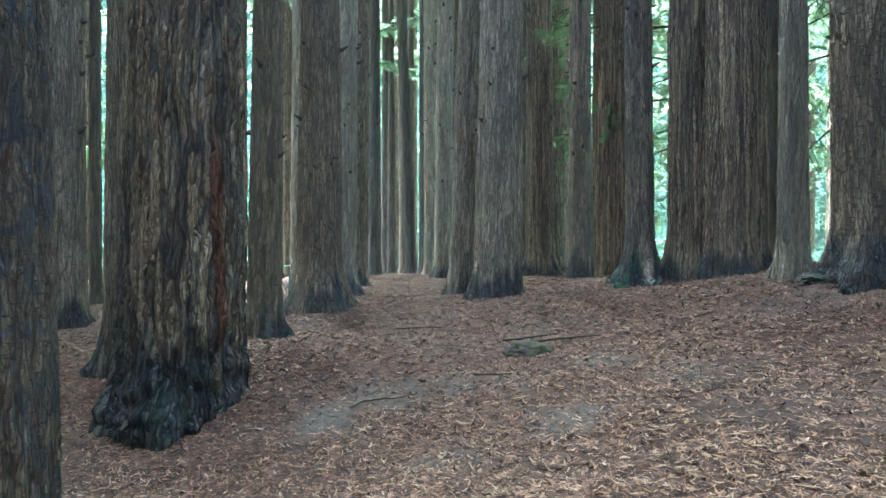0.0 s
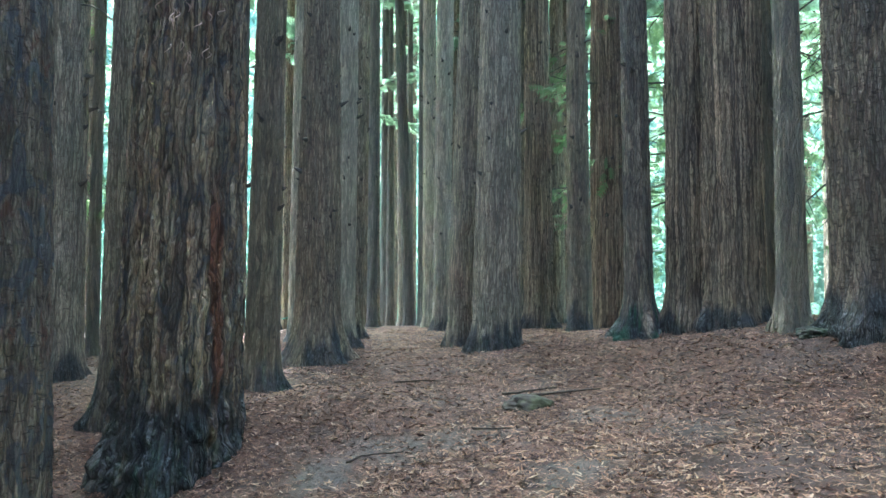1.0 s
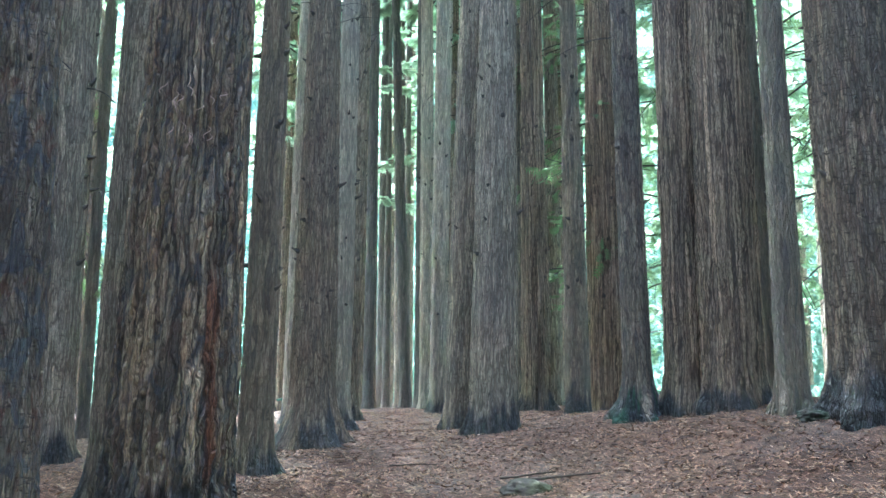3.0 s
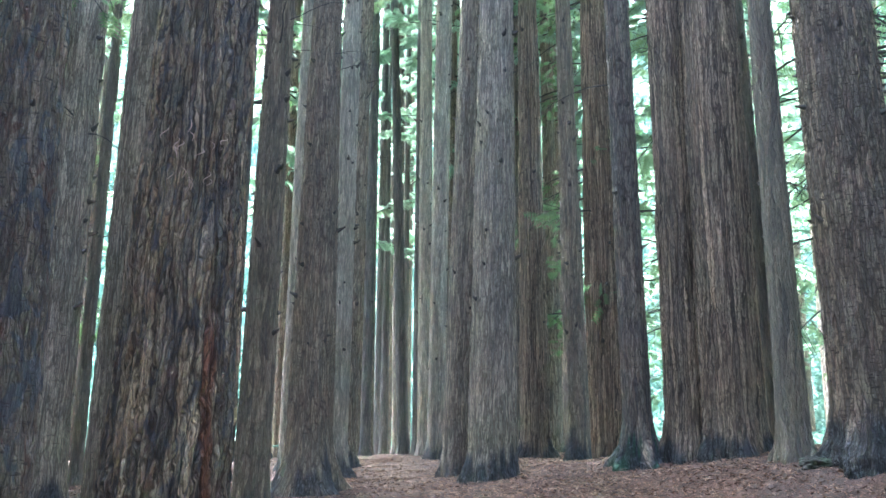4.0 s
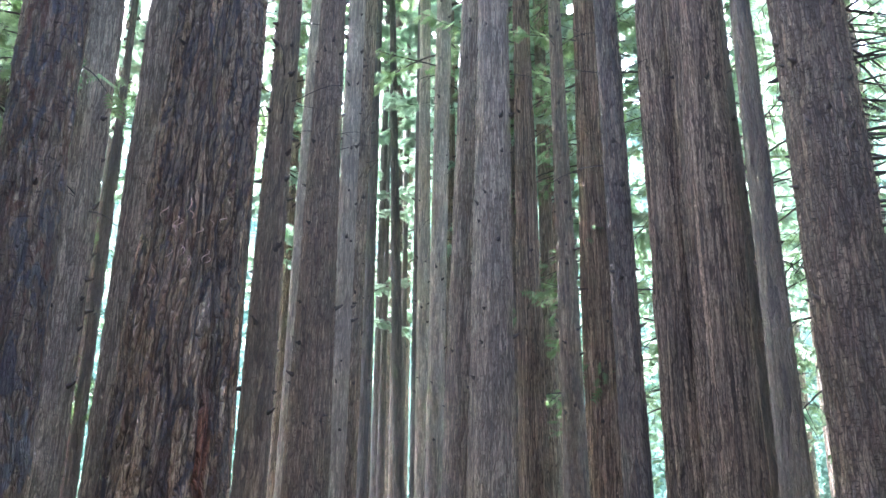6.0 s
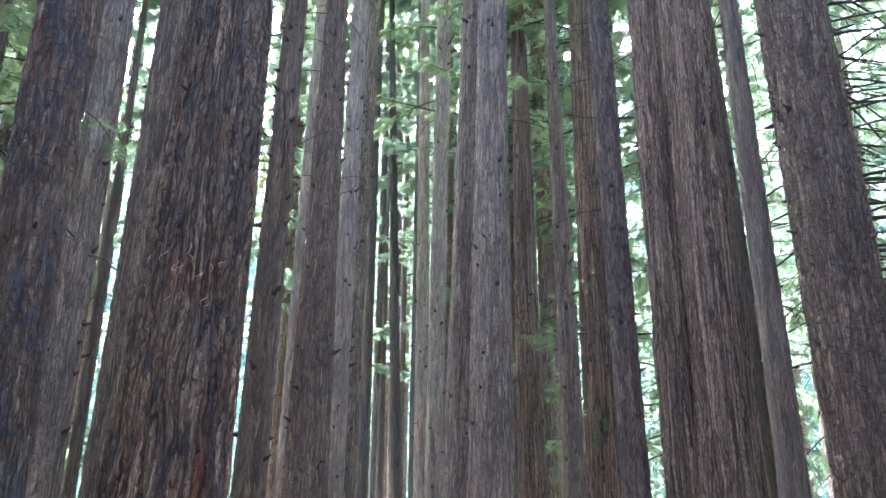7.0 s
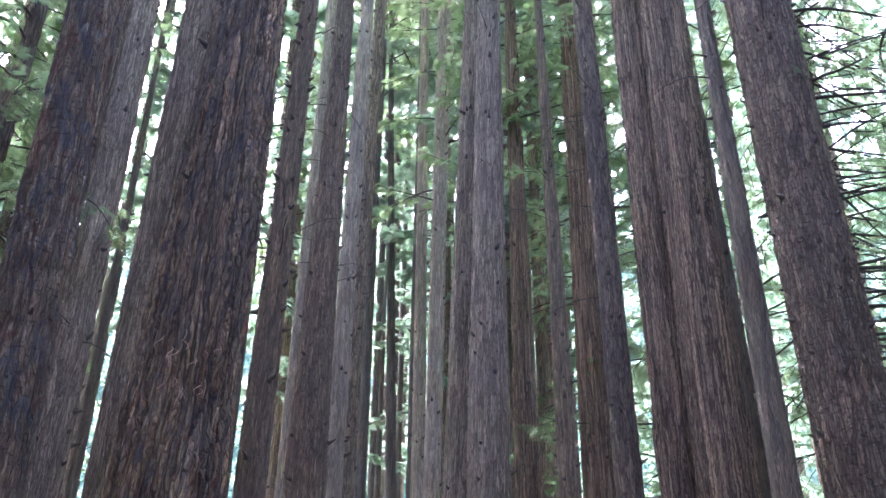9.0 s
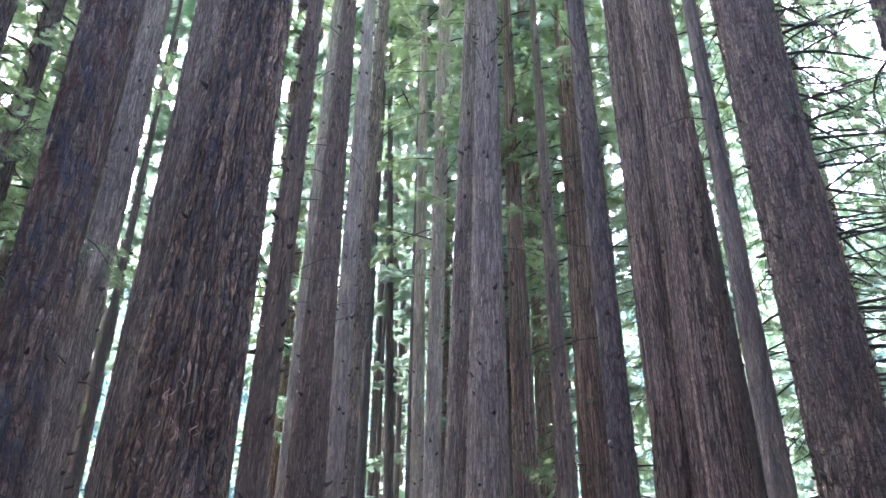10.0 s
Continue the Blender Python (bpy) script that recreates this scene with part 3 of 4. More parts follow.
tree("M", -0.02, 20.0, 0.21, 0.0, 0.06, 0.8, 0.3, 0.0, BARK_PALE, (0.08, 0.5), 0.012, 131)
tree("Oa", 0.33, 14.3, 0.25, 0.0050, 0.05, 1.9, 0.3, 0.0, BARK_ASH, (0.06, 0.5), 0.018, 138)
tree("Ob", 0.85, 12.98, 0.365, 0.012, 0.06, 0.95, 0.5, 0.2, BARK_ASH, (0.06, 0.5), 0.022, 145)
tree("P", 2.22, 18.87, 0.335, 0.0100, 0.1, -0.2, 0.45, 0.0, BARK_ROPE, (0.1, 3.6), 0.04, 152)
tree("R", 2.64, 15.76, 0.231, 0.0098, 0.0, -0.44, 0.4, 0.0, BARK_KNOTTY, (0.12, 0.6), 0.008, 159)
tree("S", 3.55, 17.64, 0.4, 0.0078, 0.06, 0.38, 0.2, 0.0, BARK_RED, (0.08, 2.6), 0.035, 166)
tree("T", 3.02, 12.64, 0.217, 0.003, 0.2, -0.5, 0.7, 0.9, BARK_DARK, (0.06, 0.5), 0.016, 173)
tree("Ua", 3.75, 12.48, 0.36, 0.0005, 0.12, 0.25, 0.22, 0.1, BARK_ROPE, (0.075, 3.2), 0.034, 180)
tree("Ub", 4.1, 11.6, 0.425, 0.0035, 0.1, 0.05, 0.22, 0.1, BARK_ROPE, (0.075, 3.2), 0.036, 187)
tree("W", 4.3, 10.13, 0.182, 0.0075, 0.05, -0.13, 0.0, 0.2, BARK_SMOOTH, (0.12, 0.5), 0.006, 194)
tree("X", 4.95, 9.4, 0.465, 0.0015, 0.15, -0.8, 0.6, 0.1, BARK_TICKED_DARK, (0.06, 0.45), 0.024, 201)
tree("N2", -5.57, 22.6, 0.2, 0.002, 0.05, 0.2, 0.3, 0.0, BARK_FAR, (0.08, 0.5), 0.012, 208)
tree("Q", 3.36, 24.0, 0.23, 0.003, 0.05, 0.0, 0.2, 0.3, BARK_GREY, (0.08, 0.5), 0.012, 215)
tree("F2", -5.64, 30.0, 0.215, 0.002, 0.04, 0.05, 0.0, 0.0, BARK_GREY, (0.08, 0.5), 0.01, 222)
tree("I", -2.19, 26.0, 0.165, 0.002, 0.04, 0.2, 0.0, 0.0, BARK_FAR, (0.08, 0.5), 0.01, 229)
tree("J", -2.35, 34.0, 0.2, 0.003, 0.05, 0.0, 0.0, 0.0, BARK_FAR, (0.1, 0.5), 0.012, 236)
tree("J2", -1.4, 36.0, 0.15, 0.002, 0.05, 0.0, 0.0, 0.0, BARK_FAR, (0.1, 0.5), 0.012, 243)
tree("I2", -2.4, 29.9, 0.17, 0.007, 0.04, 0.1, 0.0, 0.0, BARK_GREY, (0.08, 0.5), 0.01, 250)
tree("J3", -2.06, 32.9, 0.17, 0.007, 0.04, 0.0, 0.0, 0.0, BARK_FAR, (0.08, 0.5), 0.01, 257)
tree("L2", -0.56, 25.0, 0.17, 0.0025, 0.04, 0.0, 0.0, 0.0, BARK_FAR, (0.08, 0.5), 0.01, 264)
tree("V", 5.62, 13.92, 0.127, 0.0007, 0.03, -1.07, 0.2, 0.0, BARK_SMOOTH, (0.07, 0.5), 0.012, 271)
tree("Z2", -7.46, 10.64, 0.166, 0.0020, 0.03, 0.00, 0.0, 0.0, BARK_DARK, (0.08, 0.5), 0.012, 278)


# ---------------------------------------------------------------- far forest
def far_stand():
    kinds = []
    g = rng(77)
    for k in range(5):
        root = new("conifer")
        low = (4.0, 7.0, 9.0, 6.0, 11.0)[k]
        top = (18, 36, 41, 26, 43)[k]
        r = (0.14, 0.24, 0.3, 0.2, 0.33)[k]
        part("trunk", trunk_mesh("trunk", r, 0.003, 0.06, g.normal(0, 0.4), 0.0, 0.2, 0.0, (BARK_DARK, BARK_GREY, BARK_DARK, BARK_DARK, BARK_GREY)[k], 0.11, 300 + k, top * 0.7, top, plate=(0.16, 1.0), deep=0.015), root)
        leaves = crown_meshes("crown", low, top, (3.4, 3.6, 3.8, 3.6, 3.6)[k], (50, 76, 82, 66, 82)[k], 100, 0.37, 500 + k, NEEDLES_HAZED, pairs=5)
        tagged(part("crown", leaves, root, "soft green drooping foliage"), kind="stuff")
        tagged(root, "tall conifer with drooping green foliage in the distance", "tree", "far trees")
        kinds.append(root)
    placed = []
    first = [True] * 5
    near = [(0.4, 27, 4), (2.6, 27.5, 2), (-2.9, 31, 1), (-1.7, 38, 2), (3.9, 34, 4), (5.6, 33, 2), (-5.6, 36, 4), (7.4, 35, 1), (0.9, 37, 2), (-11, 19, 2), (-14.5, 24, 1), (-8.6, 24, 4), (-9.85, 21.5, 4), (-11.5, 27, 2), (9.2, 25.5, 2), (1.5, 30, 2), (4.6, 29, 4), (6.6, 28, 2), (-4.2, 29, 4), (-8.3, 31.5, 2), (14.4, 25.5, 4), (11.8, 28, 2), (-5.5, 26.5, 2), (-6.9, 36.5, 4), (0.75, 33.5, 4), (3.2, 31.5, 2), (2.0, 24.0, 4), (7.9, 24.2, 2), (-7.0, 20.5, 4), (5.9, 24.8, 4)]
    for x, y, k in near:
        placed.append((x, y))
        m = pose(x, y, float(height(x, y)), 0, 0, g.uniform(0, 360))
        if first[k]:
            first[k] = False
            kinds[k].matrix_basis = m
        else:
            copy_thing(kinds[k], m)
    tries = 0
    while len(placed) < 66 and tries < 6000:
        tries += 1
        # The last few are unseen, added beside and behind the viewpoint.
        az = radians(g.uniform(-35, 35)) if len(placed) < 60 else radians(g.uniform(38, 322))
        d = math.sqrt(g.uniform(30 ** 2, 60 ** 2)) if abs(az) < 0.7 else math.sqrt(g.uniform(7 ** 2, 32 ** 2))
        x, y = d * math.sin(az), d * math.cos(az)
        if any(math.hypot(x - a_, y - b_) < 3.4 for a_, b_ in placed) or math.hypot(x, y) < 6:
            continue
        if abs(math.degrees(az) + 13.3) < 0.9 or any(math.hypot(x - t[0].location.x, y - t[0].location.y) < 2.6 for t in STEMS.values()):
            continue
        placed.append((x, y))
        k = int(g.integers(0, 5))
        if abs(az) >= 0.7 or d < 30:
            k = (2, 4)[k % 2]
        m = pose(x, y, float(height(x, y)), 0, 0, g.uniform(0, 360))
        if first[k]:
            first[k] = False
            kinds[k].matrix_basis = m
        else:
            copy_thing(kinds[k], m)


far_stand()


def shading_stand():
    """Unseen redwoods beside the viewpoint, younger conifers behind it, added to block low light."""
    tall = new("redwood_tree")
    part("trunk", trunk_mesh("trunk", 0.42, 0.008, 0.14, 0.3, 0.0, 0.5, 0.1, BARK_BROWN, 0.1, 391, 16, 44, plate=(0.14, 1.0), deep=0.03), tall)
    tagged(part("crown", crown_meshes("crown", 22, 43, 3.4, 40, 20, 0.8, 592, NEEDLES, pairs=5), tall, "green needle sprays"), kind="stuff")
    tagged(tall, "tall redwood trunk with furrowed bark and charred foot", "tree", TREE_GROUP)
    young = new("young_conifer")
    part("trunk", trunk_mesh("trunk", 0.17, 0.004, 0.06, 0.2, 0.0, 0.0, 0.1, BARK_BROWN, 0.09, 395, 12, 20, plate=(0.12, 0.8), deep=0.012), young)
    tagged(part("crown", crown_meshes("crown", 1.6, 19.6, 3.4, 84, 26, 1.15, 596, NEEDLES), young, "dense green drooping boughs"), kind="stuff")
    tagged(young, "unseen bushy conifer added to block low light", "tree", "young conifers")
    g = rng(99)
    spots = []
    for ring, count in ((8.0, 8), (12.5, 12), (17.5, 16), (23.5, 20), (30.0, 22)):
        for k in range(count):
            a_ = radians(44 + (360 - 88) * (k + 0.5) / count) + g.normal(0, 0.06)
            d = ring + g.normal(0, 0.7)
            spots.append((d * math.sin(a_), d * math.cos(a_)))
    # Close side trees, out of view, keep sideways light off the edge trunks.
    spots += [(8.6, 8.2), (11.5, 12.5), (10.5, 5.5), (14.0, 10.0), (13.5, 15.5), (17.0, 19.0), (-6.9, 6.3), (-8.6, 8.7), (-11.0, 10.5), (-13.0, 14.5), (-9.8, 5.5), (-16.0, 17.5)]
    used = set()
    for x, y in spots:
        kind = young if abs(math.atan2(x, y)) > radians(72) else tall
        m = pose(x, y, float(height(x, y)), 0, 0, g.uniform(0, 360))
        if kind.name in used:
            copy_thing(kind, m)
        else:
            used.add(kind.name)
            kind.matrix_basis = m


shading_stand()


def far_woods(count, seed):
    """The forest's far edge: countless drooping sprays of distant trees, thinner towards their tops."""
    g = rng(seed)
    # Sprays beyond 58 degrees are unseen, added to cut low light from behind.
    az = np.radians(np.where(g.random(count) < 0.72, g.uniform(-58, 58, count), g.uniform(58, 302, count)))
    d = g.uniform(84, 94, count)
    x, y = d * np.sin(az), d * np.cos(az)
    crest = 36 + 26 * vnoise(az * 22 + 40, d * 0.06, seed) + 12 * vnoise(az * 60 + 90, d * 0.06, seed + 1)
    z = height(x, y) + crest * g.random(count) ** 1.1
    dirs = np.stack([g.normal(0, 1, count), g.normal(0, 1, count), g.normal(-0.7, 0.35, count)], 1)
    v, f = sprays(np.stack([x, y, z], 1), dirs, g.uniform(0.6, 1.3, count), seed, 3)
    ob = new("far_woods", mesh_from("far_woods", v, f, [NEEDLES_FAR], smooth=False))
    tagged(ob, "pale green distant forest edge behind the trunks", "woods", kind="stuff")


far_woods(125000, 31)


def backdrop_slope():
    """A green slope added as a backdrop closes sky gaps behind the plantation."""
    m, n, l, b = material("far_green_backdrop")
    tc = n.new("ShaderNodeTexCoord")
    leaf = noise_node(n, l, tc.outputs["Object"], 1.0, (0.9, 0.9, 0.45), 5, 0.7, 0.6)
    r = ramp(n, [(0.3, (0.045, 0.085, 0.06)), (0.7, (0.15, 0.25, 0.18))])
    l.new(leaf.outputs["Fac"], r.inputs["Fac"])
    l.new(r.outputs["Color"], b.inputs["Base Color"])
    b.inputs["Roughness"].default_value = 0.9
    # The full ring runs unseen behind the viewpoint to block low sky light.
    az = np.radians(np.linspace(-180, 180, 900))
    q = np.linspace(0, 1, 70)
    A, Q = np.meshgrid(az, q)
    top = 68 + 20 * vnoise(A * 9 + 30, A * 0, 91) + 9 * vnoise(A * 40 + 60, A * 0, 92)
    D = 104 + 46 * Q + 4 * vnoise(A * 70 + 90, Q * 22, 93) + 2 * vnoise(A * 160 + 200, Q * 50, 94)
    Z = -8 + top * Q + 3 * vnoise(A * 90 + 120, Q * 26, 95)
    v = np.stack([D * np.sin(A), D * np.cos(A), Z], -1).reshape(-1, 3)
    ob = new("backdrop", mesh_from("backdrop", v, grid_faces(len(q), len(az), False), [m]))
    tagged(ob, "pale green backdrop sheet far behind the trunks", "hillside", kind="structure")


backdrop_slope()


def undergrowth(count, seed):
    """Low ferns and shrubs between the far trunks."""
    g = rng(seed)
    az = np.radians(g.uniform(-50, 50, count))
    d = np.sqrt(g.uniform(30 ** 2, 84 ** 2, count))
    clear = (az > -0.16) & (az < 0.09)
    az, d = az[~clear], d[~clear]
    count = len(az)
    x, y = d * np.sin(az), d * np.cos(az)
    tall = 0.3 + 1.1 * vnoise(x * 0.23 + 90, y * 0.23 + 90, seed) * np.clip((d - 27) / 12, 0.1, 1)
    z = height(x, y) + tall * g.random(count)
    dirs = np.stack([g.normal(0, 1, count), g.normal(0, 1, count), g.normal(0.5, 0.4, count)], 1)
    v, f = sprays(np.stack([x, y, z], 1), dirs, g.uniform(0.5, 1.0, count), seed, 3)
    ob = new("undergrowth", mesh_from("undergrowth", v, f, [NEEDLES_FAR], smooth=False))
    tagged(ob, "pale green ferns and shrubs beneath far trees", "undergrowth", kind="stuff")


undergrowth(22000, 33)


def twig_mesh(seed):
    g = rng(seed)
    q = np.linspace(0, 1, 6)
    line = np.stack([q, 0.12 * g.normal() * q * q, -0.35 * q * q], 1) + np.cumsum(g.normal(0, 0.015, (6, 3)), 0)
    v, f = tube(line, 0.011 * (1 - 0.75 * q) + 0.002, 4)
    return mesh_from("twig", v, f, [TWIG])


TWIGS = [twig_mesh(800 + k) for k in range(6)]


def twigs_on(parent, line, g, count):
    """Side twigs of a limb; returns where needles may hang."""
    n = len(line)
    ends = []
    for _ in range(count):
        w = g.uniform(0.22, 0.97)
        i = min(int(w * (n - 1)), n - 2)
        p = line[i] + (line[i + 1] - line[i]) * (w * (n - 1) - i)
        d = (line[i + 1] - line[i]) / (np.linalg.norm(line[i + 1] - line[i]) + 1e-9)
        s = np.cross(d, [0, 0, 1.0]) * g.choice([-1, 1])
        way = d * g.uniform(0.5, 1.0) + s * g.uniform(0.3, 1.0) + np.array([0, 0, g.uniform(-0.4, 0.2)])
        way /= np.linalg.norm(way)
        ln = g.uniform(0.3, 1.0)
        tw = part("twig", TWIGS[int(g.integers(0, 6))], parent, "", p)
        tw.rotation_mode = "QUATERNION"
        tw.rotation_quaternion = Vector(way).to_track_quat("X", "Z")
        tw.scale = (ln, ln, ln)
        for k in (0.35, 0.7, 1.0):
            ends.append((p + way * ln * k + np.array([0, 0, -0.35 * ln * k * k]), way))
    return ends


def dead_twigs(key, count, low, high):
    """Thin bare twigs still standing out from a stem."""
    root, stem, r, taper, lean = STEMS[key]
    x, y, _ = root.location
    az = math.atan2(x, y)
    side = math.tan(radians(lean))
    g = rng(sum(map(ord, key)) * 13 + 5)
    for _ in range(count):
        h, an = g.uniform(low, high), g.uniform(0, 6.283)
        rr = r - taper * (h - 1.3) - 0.01
        tw = part("twig", TWIGS[int(g.integers(0, 6))], stem, "", (rr * math.cos(an) + side * h * math.cos(az), rr * math.sin(an) - side * h * math.sin(az), h))
        tw.rotation_euler = (g.uniform(-0.4, 0.4), g.uniform(-0.5, 0.25), an)
        k = g.uniform(0.35, 1.1)
        tw.scale = (k, k, k)


for twiggy in (("S", 26, 8, 19), ("P", 26, 8, 20), ("R", 14, 8, 17), ("T", 12, 6, 14), ("E", 10, 5, 12), ("H2", 16, 6, 20), ("C", 12, 5, 14),
               ("D", 8, 3, 17), ("G", 12, 6, 14), ("Ob", 8, 6, 14), ("L", 18, 6, 24), ("M", 18, 6, 21), ("V", 22, 4, 15), ("I", 16, 4, 26), ("W", 5, 4, 11), ("X", 6, 6, 12)):
    dead_twigs(*twiggy)


def limbed_tree(x, y, r, low, high, count, reach, seed, mat, green, toward=None):
    """A conifer that keeps its long drooping lower limbs, dark and thinly needled."""
    g = rng(seed)
    root = new("limbed_conifer")
    root.location = (x, y, float(height(x, y)))
    part("trunk", trunk_mesh("trunk", r, r / 40, 0.08, 0.2, 0.0, 0.0, 0.0, mat, 0.045, seed, 20, 32, plate=(0.08, 0.5), deep=0.012), root)
    o, d = [], []
    for k in range(count):
        q = (k + g.random()) / count
        h = low + (high - low) * q
        ln = reach * g.uniform(0.55, 1.1) * (1 - 0.35 * q)
        an = g.uniform(0, 6.283) if toward is None else toward + g.normal(0, 0.75)
        s = np.linspace(0, 1, 10)
        bend = g.normal(0, 0.35)
        sag = g.uniform(0.25, 0.6)
        line = np.stack([ln * s * np.cos(an + bend * s), ln * s * np.sin(an + bend * s),
                         h + ln * (g.uniform(0.0, 0.25) * s - sag * s ** 2 + 0.3 * sag * s ** 4)], 1)
        line += np.cumsum(g.normal(0, 0.012, line.shape), 0)
        v, f = tube(line, g.uniform(0.012, 0.036) * (1 - 0.85 * s) + 0.003, 5)
        lb = part("limb", mesh_from("limb", v, f, [TWIG]), root, "dark bare drooping limb")
        ends = twigs_on(lb, line, g, 6)
        for e_, w in ends:
            for _ in range(green if green > 1 or g.random() < 0.5 else 0):
                o.append(e_ + g.normal(0, 0.08, 3))
                d.append(np.asarray(w) + g.normal(0, 0.5, 3) + np.array([0, 0, -0.3]))
    fv, ff = sprays(np.array(o), np.array(d), g.uniform(0.18, 0.42, len(o)), seed + 3, 5)
    tagged(part("needles", mesh_from("needles", fv, ff, [NEEDLES], smooth=False), root, "sparse green needle sprays"), kind="stuff")
    return tagged(root, "conifer with long dark drooping limbs and sparse needles", "tree", "limbed conifers")


limbed_tree(7.2, 13.6, 0.3, 2.2, 17, 64, 3.5, 701, BARK_GREY, 1, 0.8)
limbed_tree(6.0, 17.2, 0.28, 2.0, 18, 60, 4.0, 702, BARK_GREY, 2, 1.5)
limbed_tree(7.9, 15.6, 0.28, 3.0, 20, 60, 4.5, 703, BARK_GREY, 1, 0.5)
limbed_tree(-9.2, 14.5, 0.24, 3.0, 18, 56, 3.6, 704, BARK_GREY, 5)
limbed_tree(-11.6, 16.5, 0.24, 4.0, 20, 56, 3.8, 708, BARK_GREY, 5)
limbed_tree(7.75, 10.44, 0.23, 3.0, 17, 18, 2.6, 706, BARK_DARK, 1, 0.3)
limbed_tree(6.1, 11.7, 0.24, 4.0, 16, 84, 4.2, 709, BARK_DARK, 1, -0.2)
limbed_tree(-7.55, 12.1, 0.2, 5.0, 18, 46, 2.6, 707, BARK_DARK, 3)
limbed_tree(4.6, 22.5, 0.25, 3.0, 22, 50, 3.6, 705, BARK_GREY, 2)


# ---------------------------------------------------------------- litter
def litter(count, seed):
    g = rng(seed)
    az = np.radians(g.uniform(-33, 33, count))
    d = g.uniform(3.6, 22, count)
    wide = g.random(count) < 0.1
    x, y = np.where(wide, g.uniform(-14, 14, count), d * np.sin(az)), np.where(wide, g.uniform(-8, 24, count), d * np.cos(az))
    bare, floor_shade = soil(x, y)
    # Litter is thinner too where shade is painted.
    keep = g.random(count) < (0.35 + 1.3 * vnoise(x * 2.6 + 50, y * 2.6 + 50, 62)) * (1 - 0.7 * bare) * (1 - 0.45 * floor_shade)
    x, y = x[keep], y[keep]
    count = len(x)
    z = height(x, y) + rough(x, y)
    ln = 0.022 + 0.066 * g.random(count) ** 1.5
    wd = ln * g.uniform(0.055, 0.14, count)
    an = g.uniform(0, 6.283, count)
    curl = g.uniform(-0.05, 0.2, count) * ln
    hook = g.normal(0, 0.24, count) * ln
    tilt = g.normal(0, 0.3, (count, 2))
    cx, sx = np.cos(an), np.sin(an)
    v = []
    for s, w, c in ((-0.5, 0.4, 1.0), (-0.5, -0.4, 1.0), (0.0, -1.0, 0.1), (0.0, 1.0, 0.1), (0.5, -0.15, 1.0), (0.5, 0.15, 1.0)):
        a_, b_ = s * ln, w * wd + hook * (s * s * 4 - 0.5)
        v.append(np.stack([x + a_ * cx - b_ * sx, y + a_ * sx + b_ * cx, z + 0.008 + curl * c + a_ * tilt[:, 0] * 0.6 + b_ * tilt[:, 1]], 1))
    v = np.stack(v, 1).reshape(-1, 3)
    n = (np.arange(count) * 6)[:, None, None]
    f = (np.array([[0, 1, 2, 3], [3, 2, 4, 5]])[None] + n).reshape(-1, 4)
    ob = new("leaf_litter", mesh_from("leaf_litter", v, f, [LITTER], smooth=False))
    tagged(ob, "dry tan redwood needles strewn over the ground", "leaf litter", kind="stuff")


litter(420000, 5)


# ---------------------------------------------------------------- small things on the ground
def lump(name, x, y, size, seed, mat, label, category, sink=0.35, ridges=0.25, turn=0.0):
    """A rounded, uneven lump half sunk in the litter."""
    bm = bmesh.new()
    bmesh.ops.create_icosphere(bm, subdivisions=5, radius=1.0)
    off = Vector((seed * 3.7, seed * 1.3, 0))
    for v in bm.verts:
        p = v.co.copy()
        k = 1 + ridges * noise.noise(p * 1.3 + off) + 0.5 * ridges * noise.noise(p * 3.1 + off) + 0.2 * ridges * noise.noise(p * 8 + off)
        v.co = Vector((p.x * size[0] * k, p.y * size[1] * k, p.z * size[2] * k))
    me = bpy.data.meshes.new(name)
    for f in bm.faces:
        f.smooth = True
    bm.to_mesh(me)
    bm.free()
    me.materials.append(mat)
    ob = new(name, me)
    ob.location = (x, y, float(height(x, y)) + size[2] * (1 - 2 * sink) * 0.5)
    ob.rotation_euler = (0, 0, turn)
    return tagged(ob, label, category)


def mossy(name, c1, c2, green, low, high):
    m, n, l, b = material(name)
    tc = n.new("ShaderNodeTexCoord")
    a_ = noise_node(n, l, tc.outputs["Object"], 1.0, (18, 18, 18), 5)
    c_ = noise_node(n, l, tc.outputs["Object"], 1.0, (5, 5, 5), 3)
    r = ramp(n, [(0.3, c1), (0.7, c2)])
    l.new(a_.outputs["Fac"], r.inputs["Fac"])
    k = ramp(n, [(low, (0, 0, 0)), (high, (0.9, 0.9, 0.9))])
    l.new(c_.outputs["Fac"], k.inputs["Fac"])
    l.new(mix(n, l, k.outputs["Color"], r.outputs["Color"], green), b.inputs["Base Color"])
    b.inputs["Roughness"].default_value = 0.95
    bp = n.new("ShaderNodeBump")
    bp.inputs["Strength"].default_value = 0.7
    bp.inputs["Distance"].default_value = 0.015
    l.new(a_.outputs["Fac"], bp.inputs["Height"])
    l.new(bp.outputs["Normal"], b.inputs["Normal"])
    return m


MOSSY_WOOD = mossy("mossy_wood", (0.035, 0.03, 0.025), (0.075, 0.06, 0.045), (0.05, 0.05, 0.022), 0.4, 0.6)
ROOT_WOOD = mossy("root_wood", (0.014, 0.012, 0.01), (0.045, 0.036, 0.028), (0.022, 0.034, 0.018), 0.42, 0.6)

lump("mossy_stump", 0.9, 8.55, (0.25, 0.2, 0.12), 1, MOSSY_WOOD, "low mossy green stump sunk in the litter", "stump", 0.55)
lump("root_mound", 4.3, 9.62, (0.17, 0.19, 0.1), 2, ROOT_WOOD, "brown mossy root lump beside a redwood foot", "root", 0.65, 0.45)


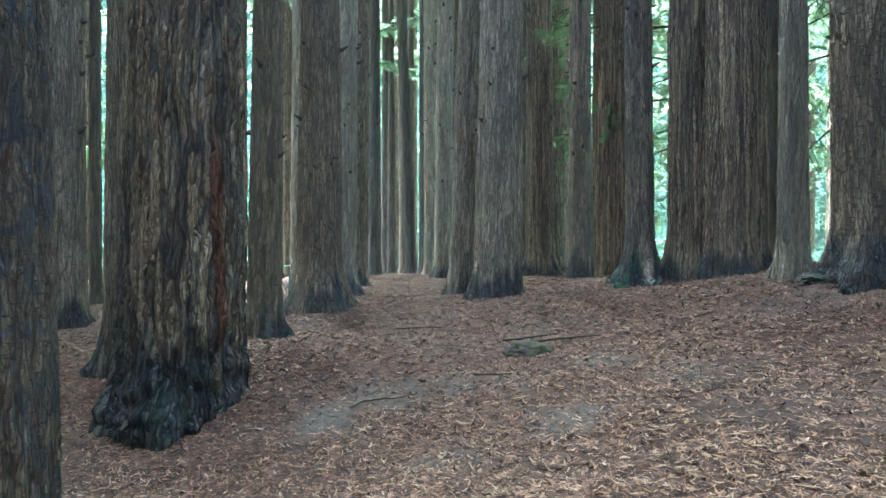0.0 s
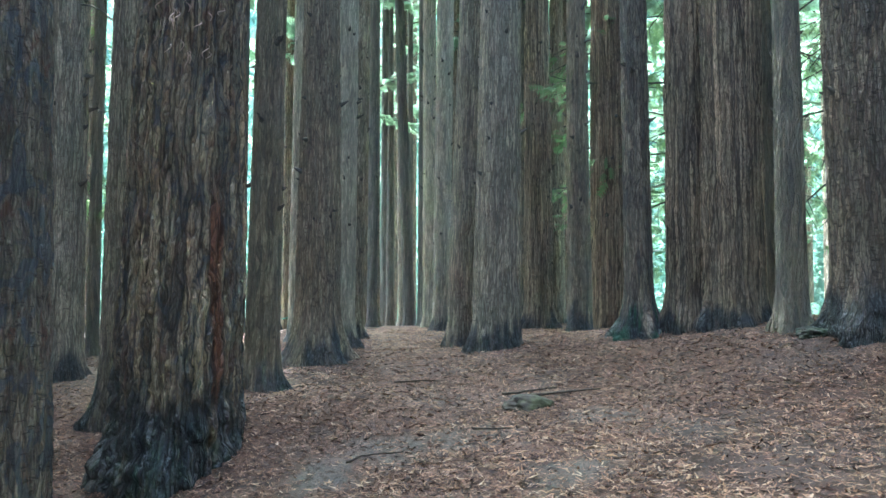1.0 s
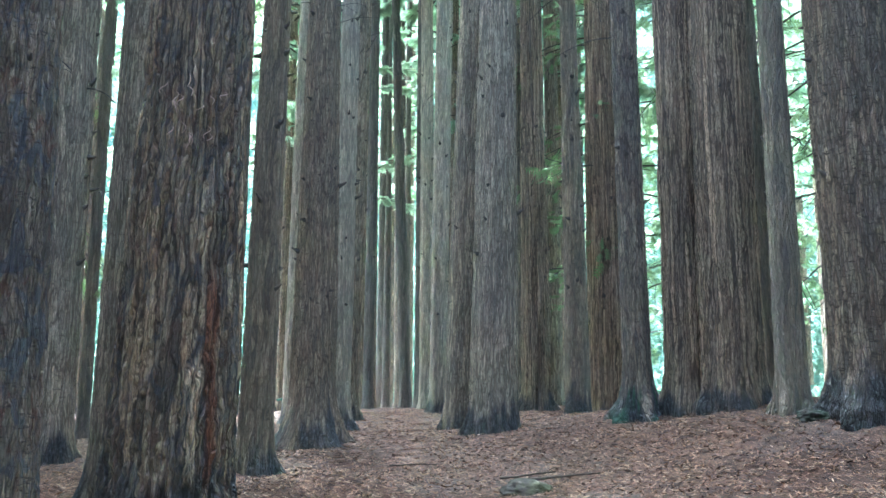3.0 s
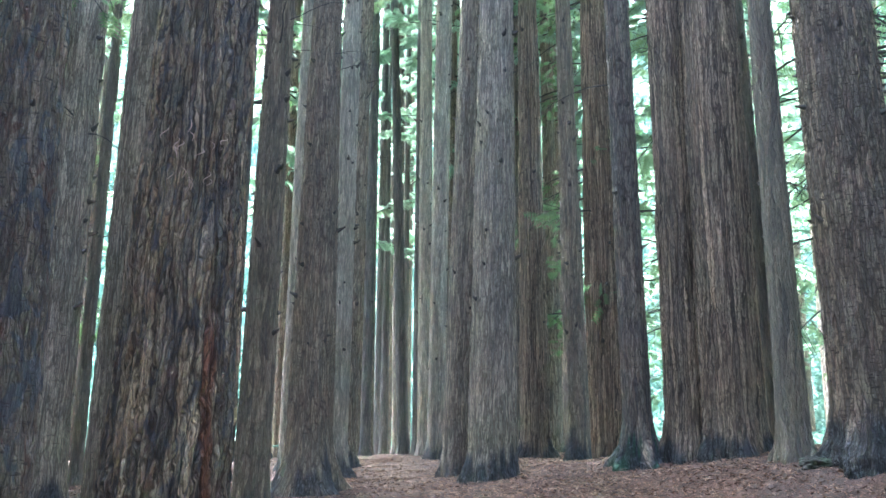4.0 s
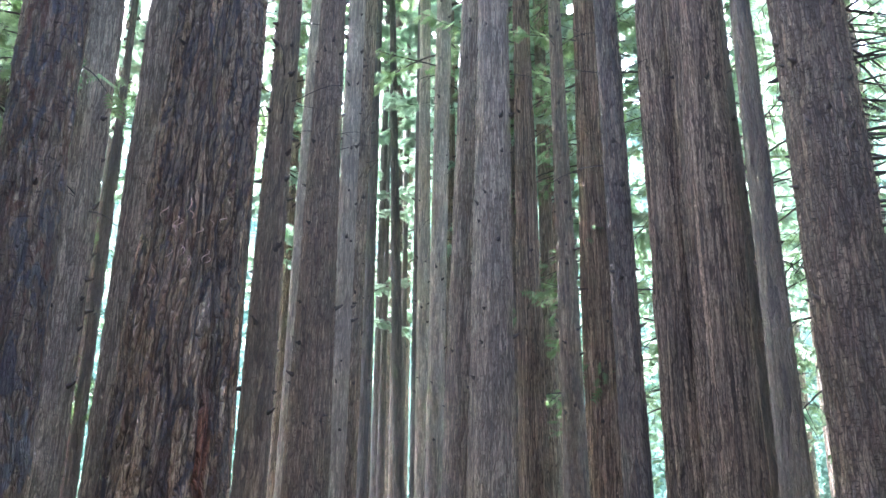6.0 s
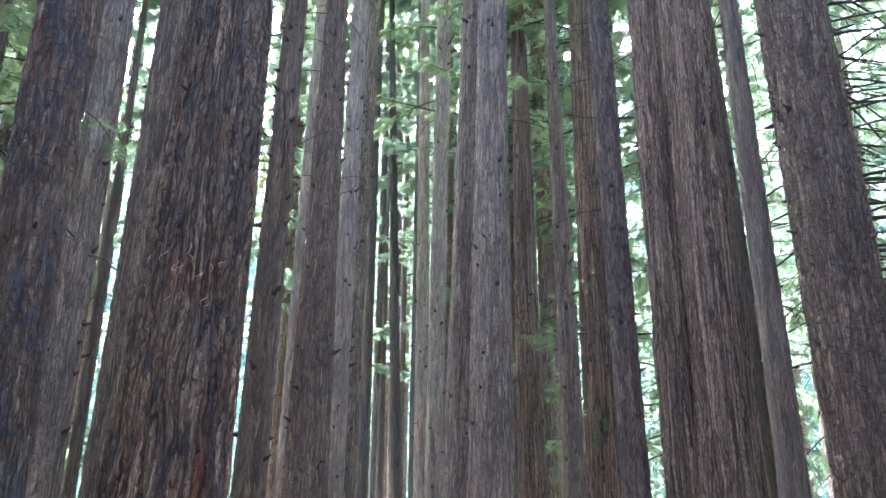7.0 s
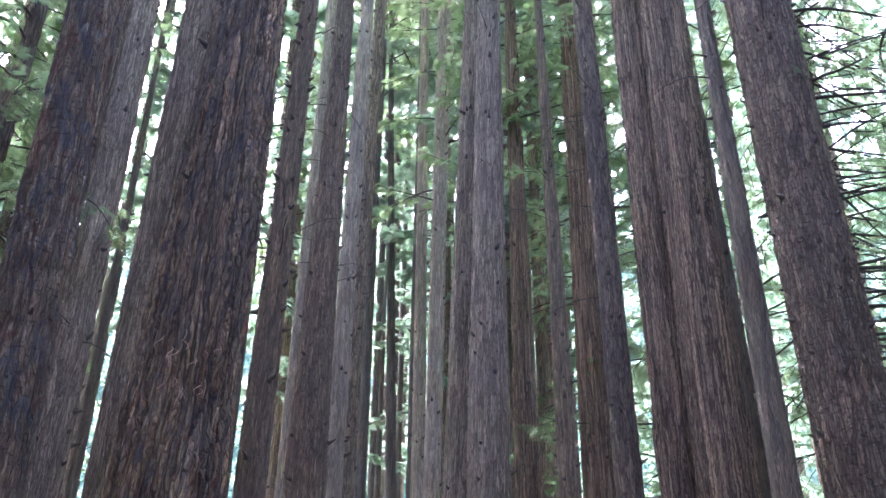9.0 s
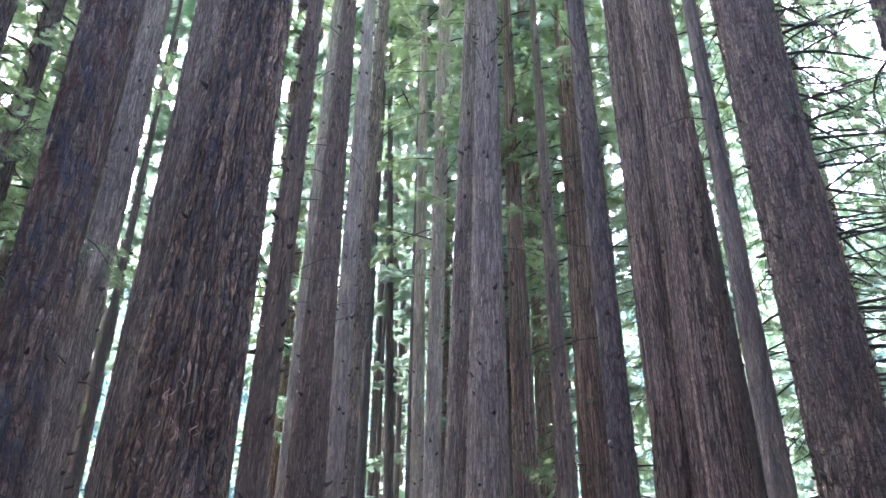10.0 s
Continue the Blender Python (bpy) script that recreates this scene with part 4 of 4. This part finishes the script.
def stick(x, y, length, turn, r, seed, lift=0.012):
    g = rng(seed)
    q = np.linspace(0, 1, 12)
    px = (q - 0.5) * length
    py = np.cumsum(g.normal(0, 0.03, 12)) * length + 0.08 * length * np.sin(q * 3)
    c, k = math.cos(turn), math.sin(turn)
    wx, wy = x + px * c - py * k, y + px * k + py * c
    wz = height(wx, wy) + lift + 0.02 + g.uniform(0, 0.02)
    v, f = tube(np.stack([wx - x, wy - y, wz], 1), r * (1 - 0.6 * q), 6)
    ob = new("stick", mesh_from("stick", v, f, [STICK]))
    ob.location = (x, y, 0)
    return tagged(ob, "weathered grey fallen stick on the litter", "stick", "fallen sticks")


stick(1.25, 8.75, 0.85, -0.12, 0.02, 1, 0.03)
stick(0.95, 8.95, 0.6, 0.1, 0.016, 2, 0.05)
stick(0.45, 7.55, 0.34, -0.08, 0.012, 3)
stick(-0.55, 7.0, 0.5, 0.25, 0.01, 4)
stick(-0.3, 10.4, 0.6, -0.2, 0.011, 9)


# ---------------------------------------------------------------- torn bark on the thick near redwood
CURL = wood("torn_bark", (0.46, 0.3, 0.23), (0.68, 0.48, 0.39))


def bark_curls():
    host = next(o for o in bpy.data.objects if o.get("label") == LABELS["N"])
    stem = next(c for c in host.children if c.name.startswith("trunk"))
    x0, y0, z0 = host.location
    away = math.atan2(-y0, -x0)
    g = rng(71)
    for k in range(16):
        turn = g.uniform(-0.55, 0.12) if k < 12 else g.uniform(0.2, 0.5)
        h = g.uniform(3.55, 4.15)
        rr = 0.56 - 0.0238 * (h - 1.3) + 0.03
        side = math.tan(radians(1.18)) * h
        az = math.atan2(x0, y0)
        q = np.linspace(0, 1, 9)
        ln = g.uniform(0.05, 0.13)
        bow = g.uniform(0.012, 0.03)
        an = away + turn + g.normal(0, 0.05) * q + 0.05 * np.sin(q * g.uniform(2, 7))
        rad = rr + bow * np.sin(q * np.pi)
        line = np.stack([rad * np.cos(an) + side * math.cos(az), rad * np.sin(an) - side * math.sin(az), h - ln * (q - 0.5)], 1)
        v, f = tube(line, 0.004 * np.sin(0.15 + 0.85 * np.pi * q) + 0.001, 5)
        part("bark_curl", mesh_from("bark_curl", v, f, [CURL]), stem, "torn reddish bark strip")


bark_curls()
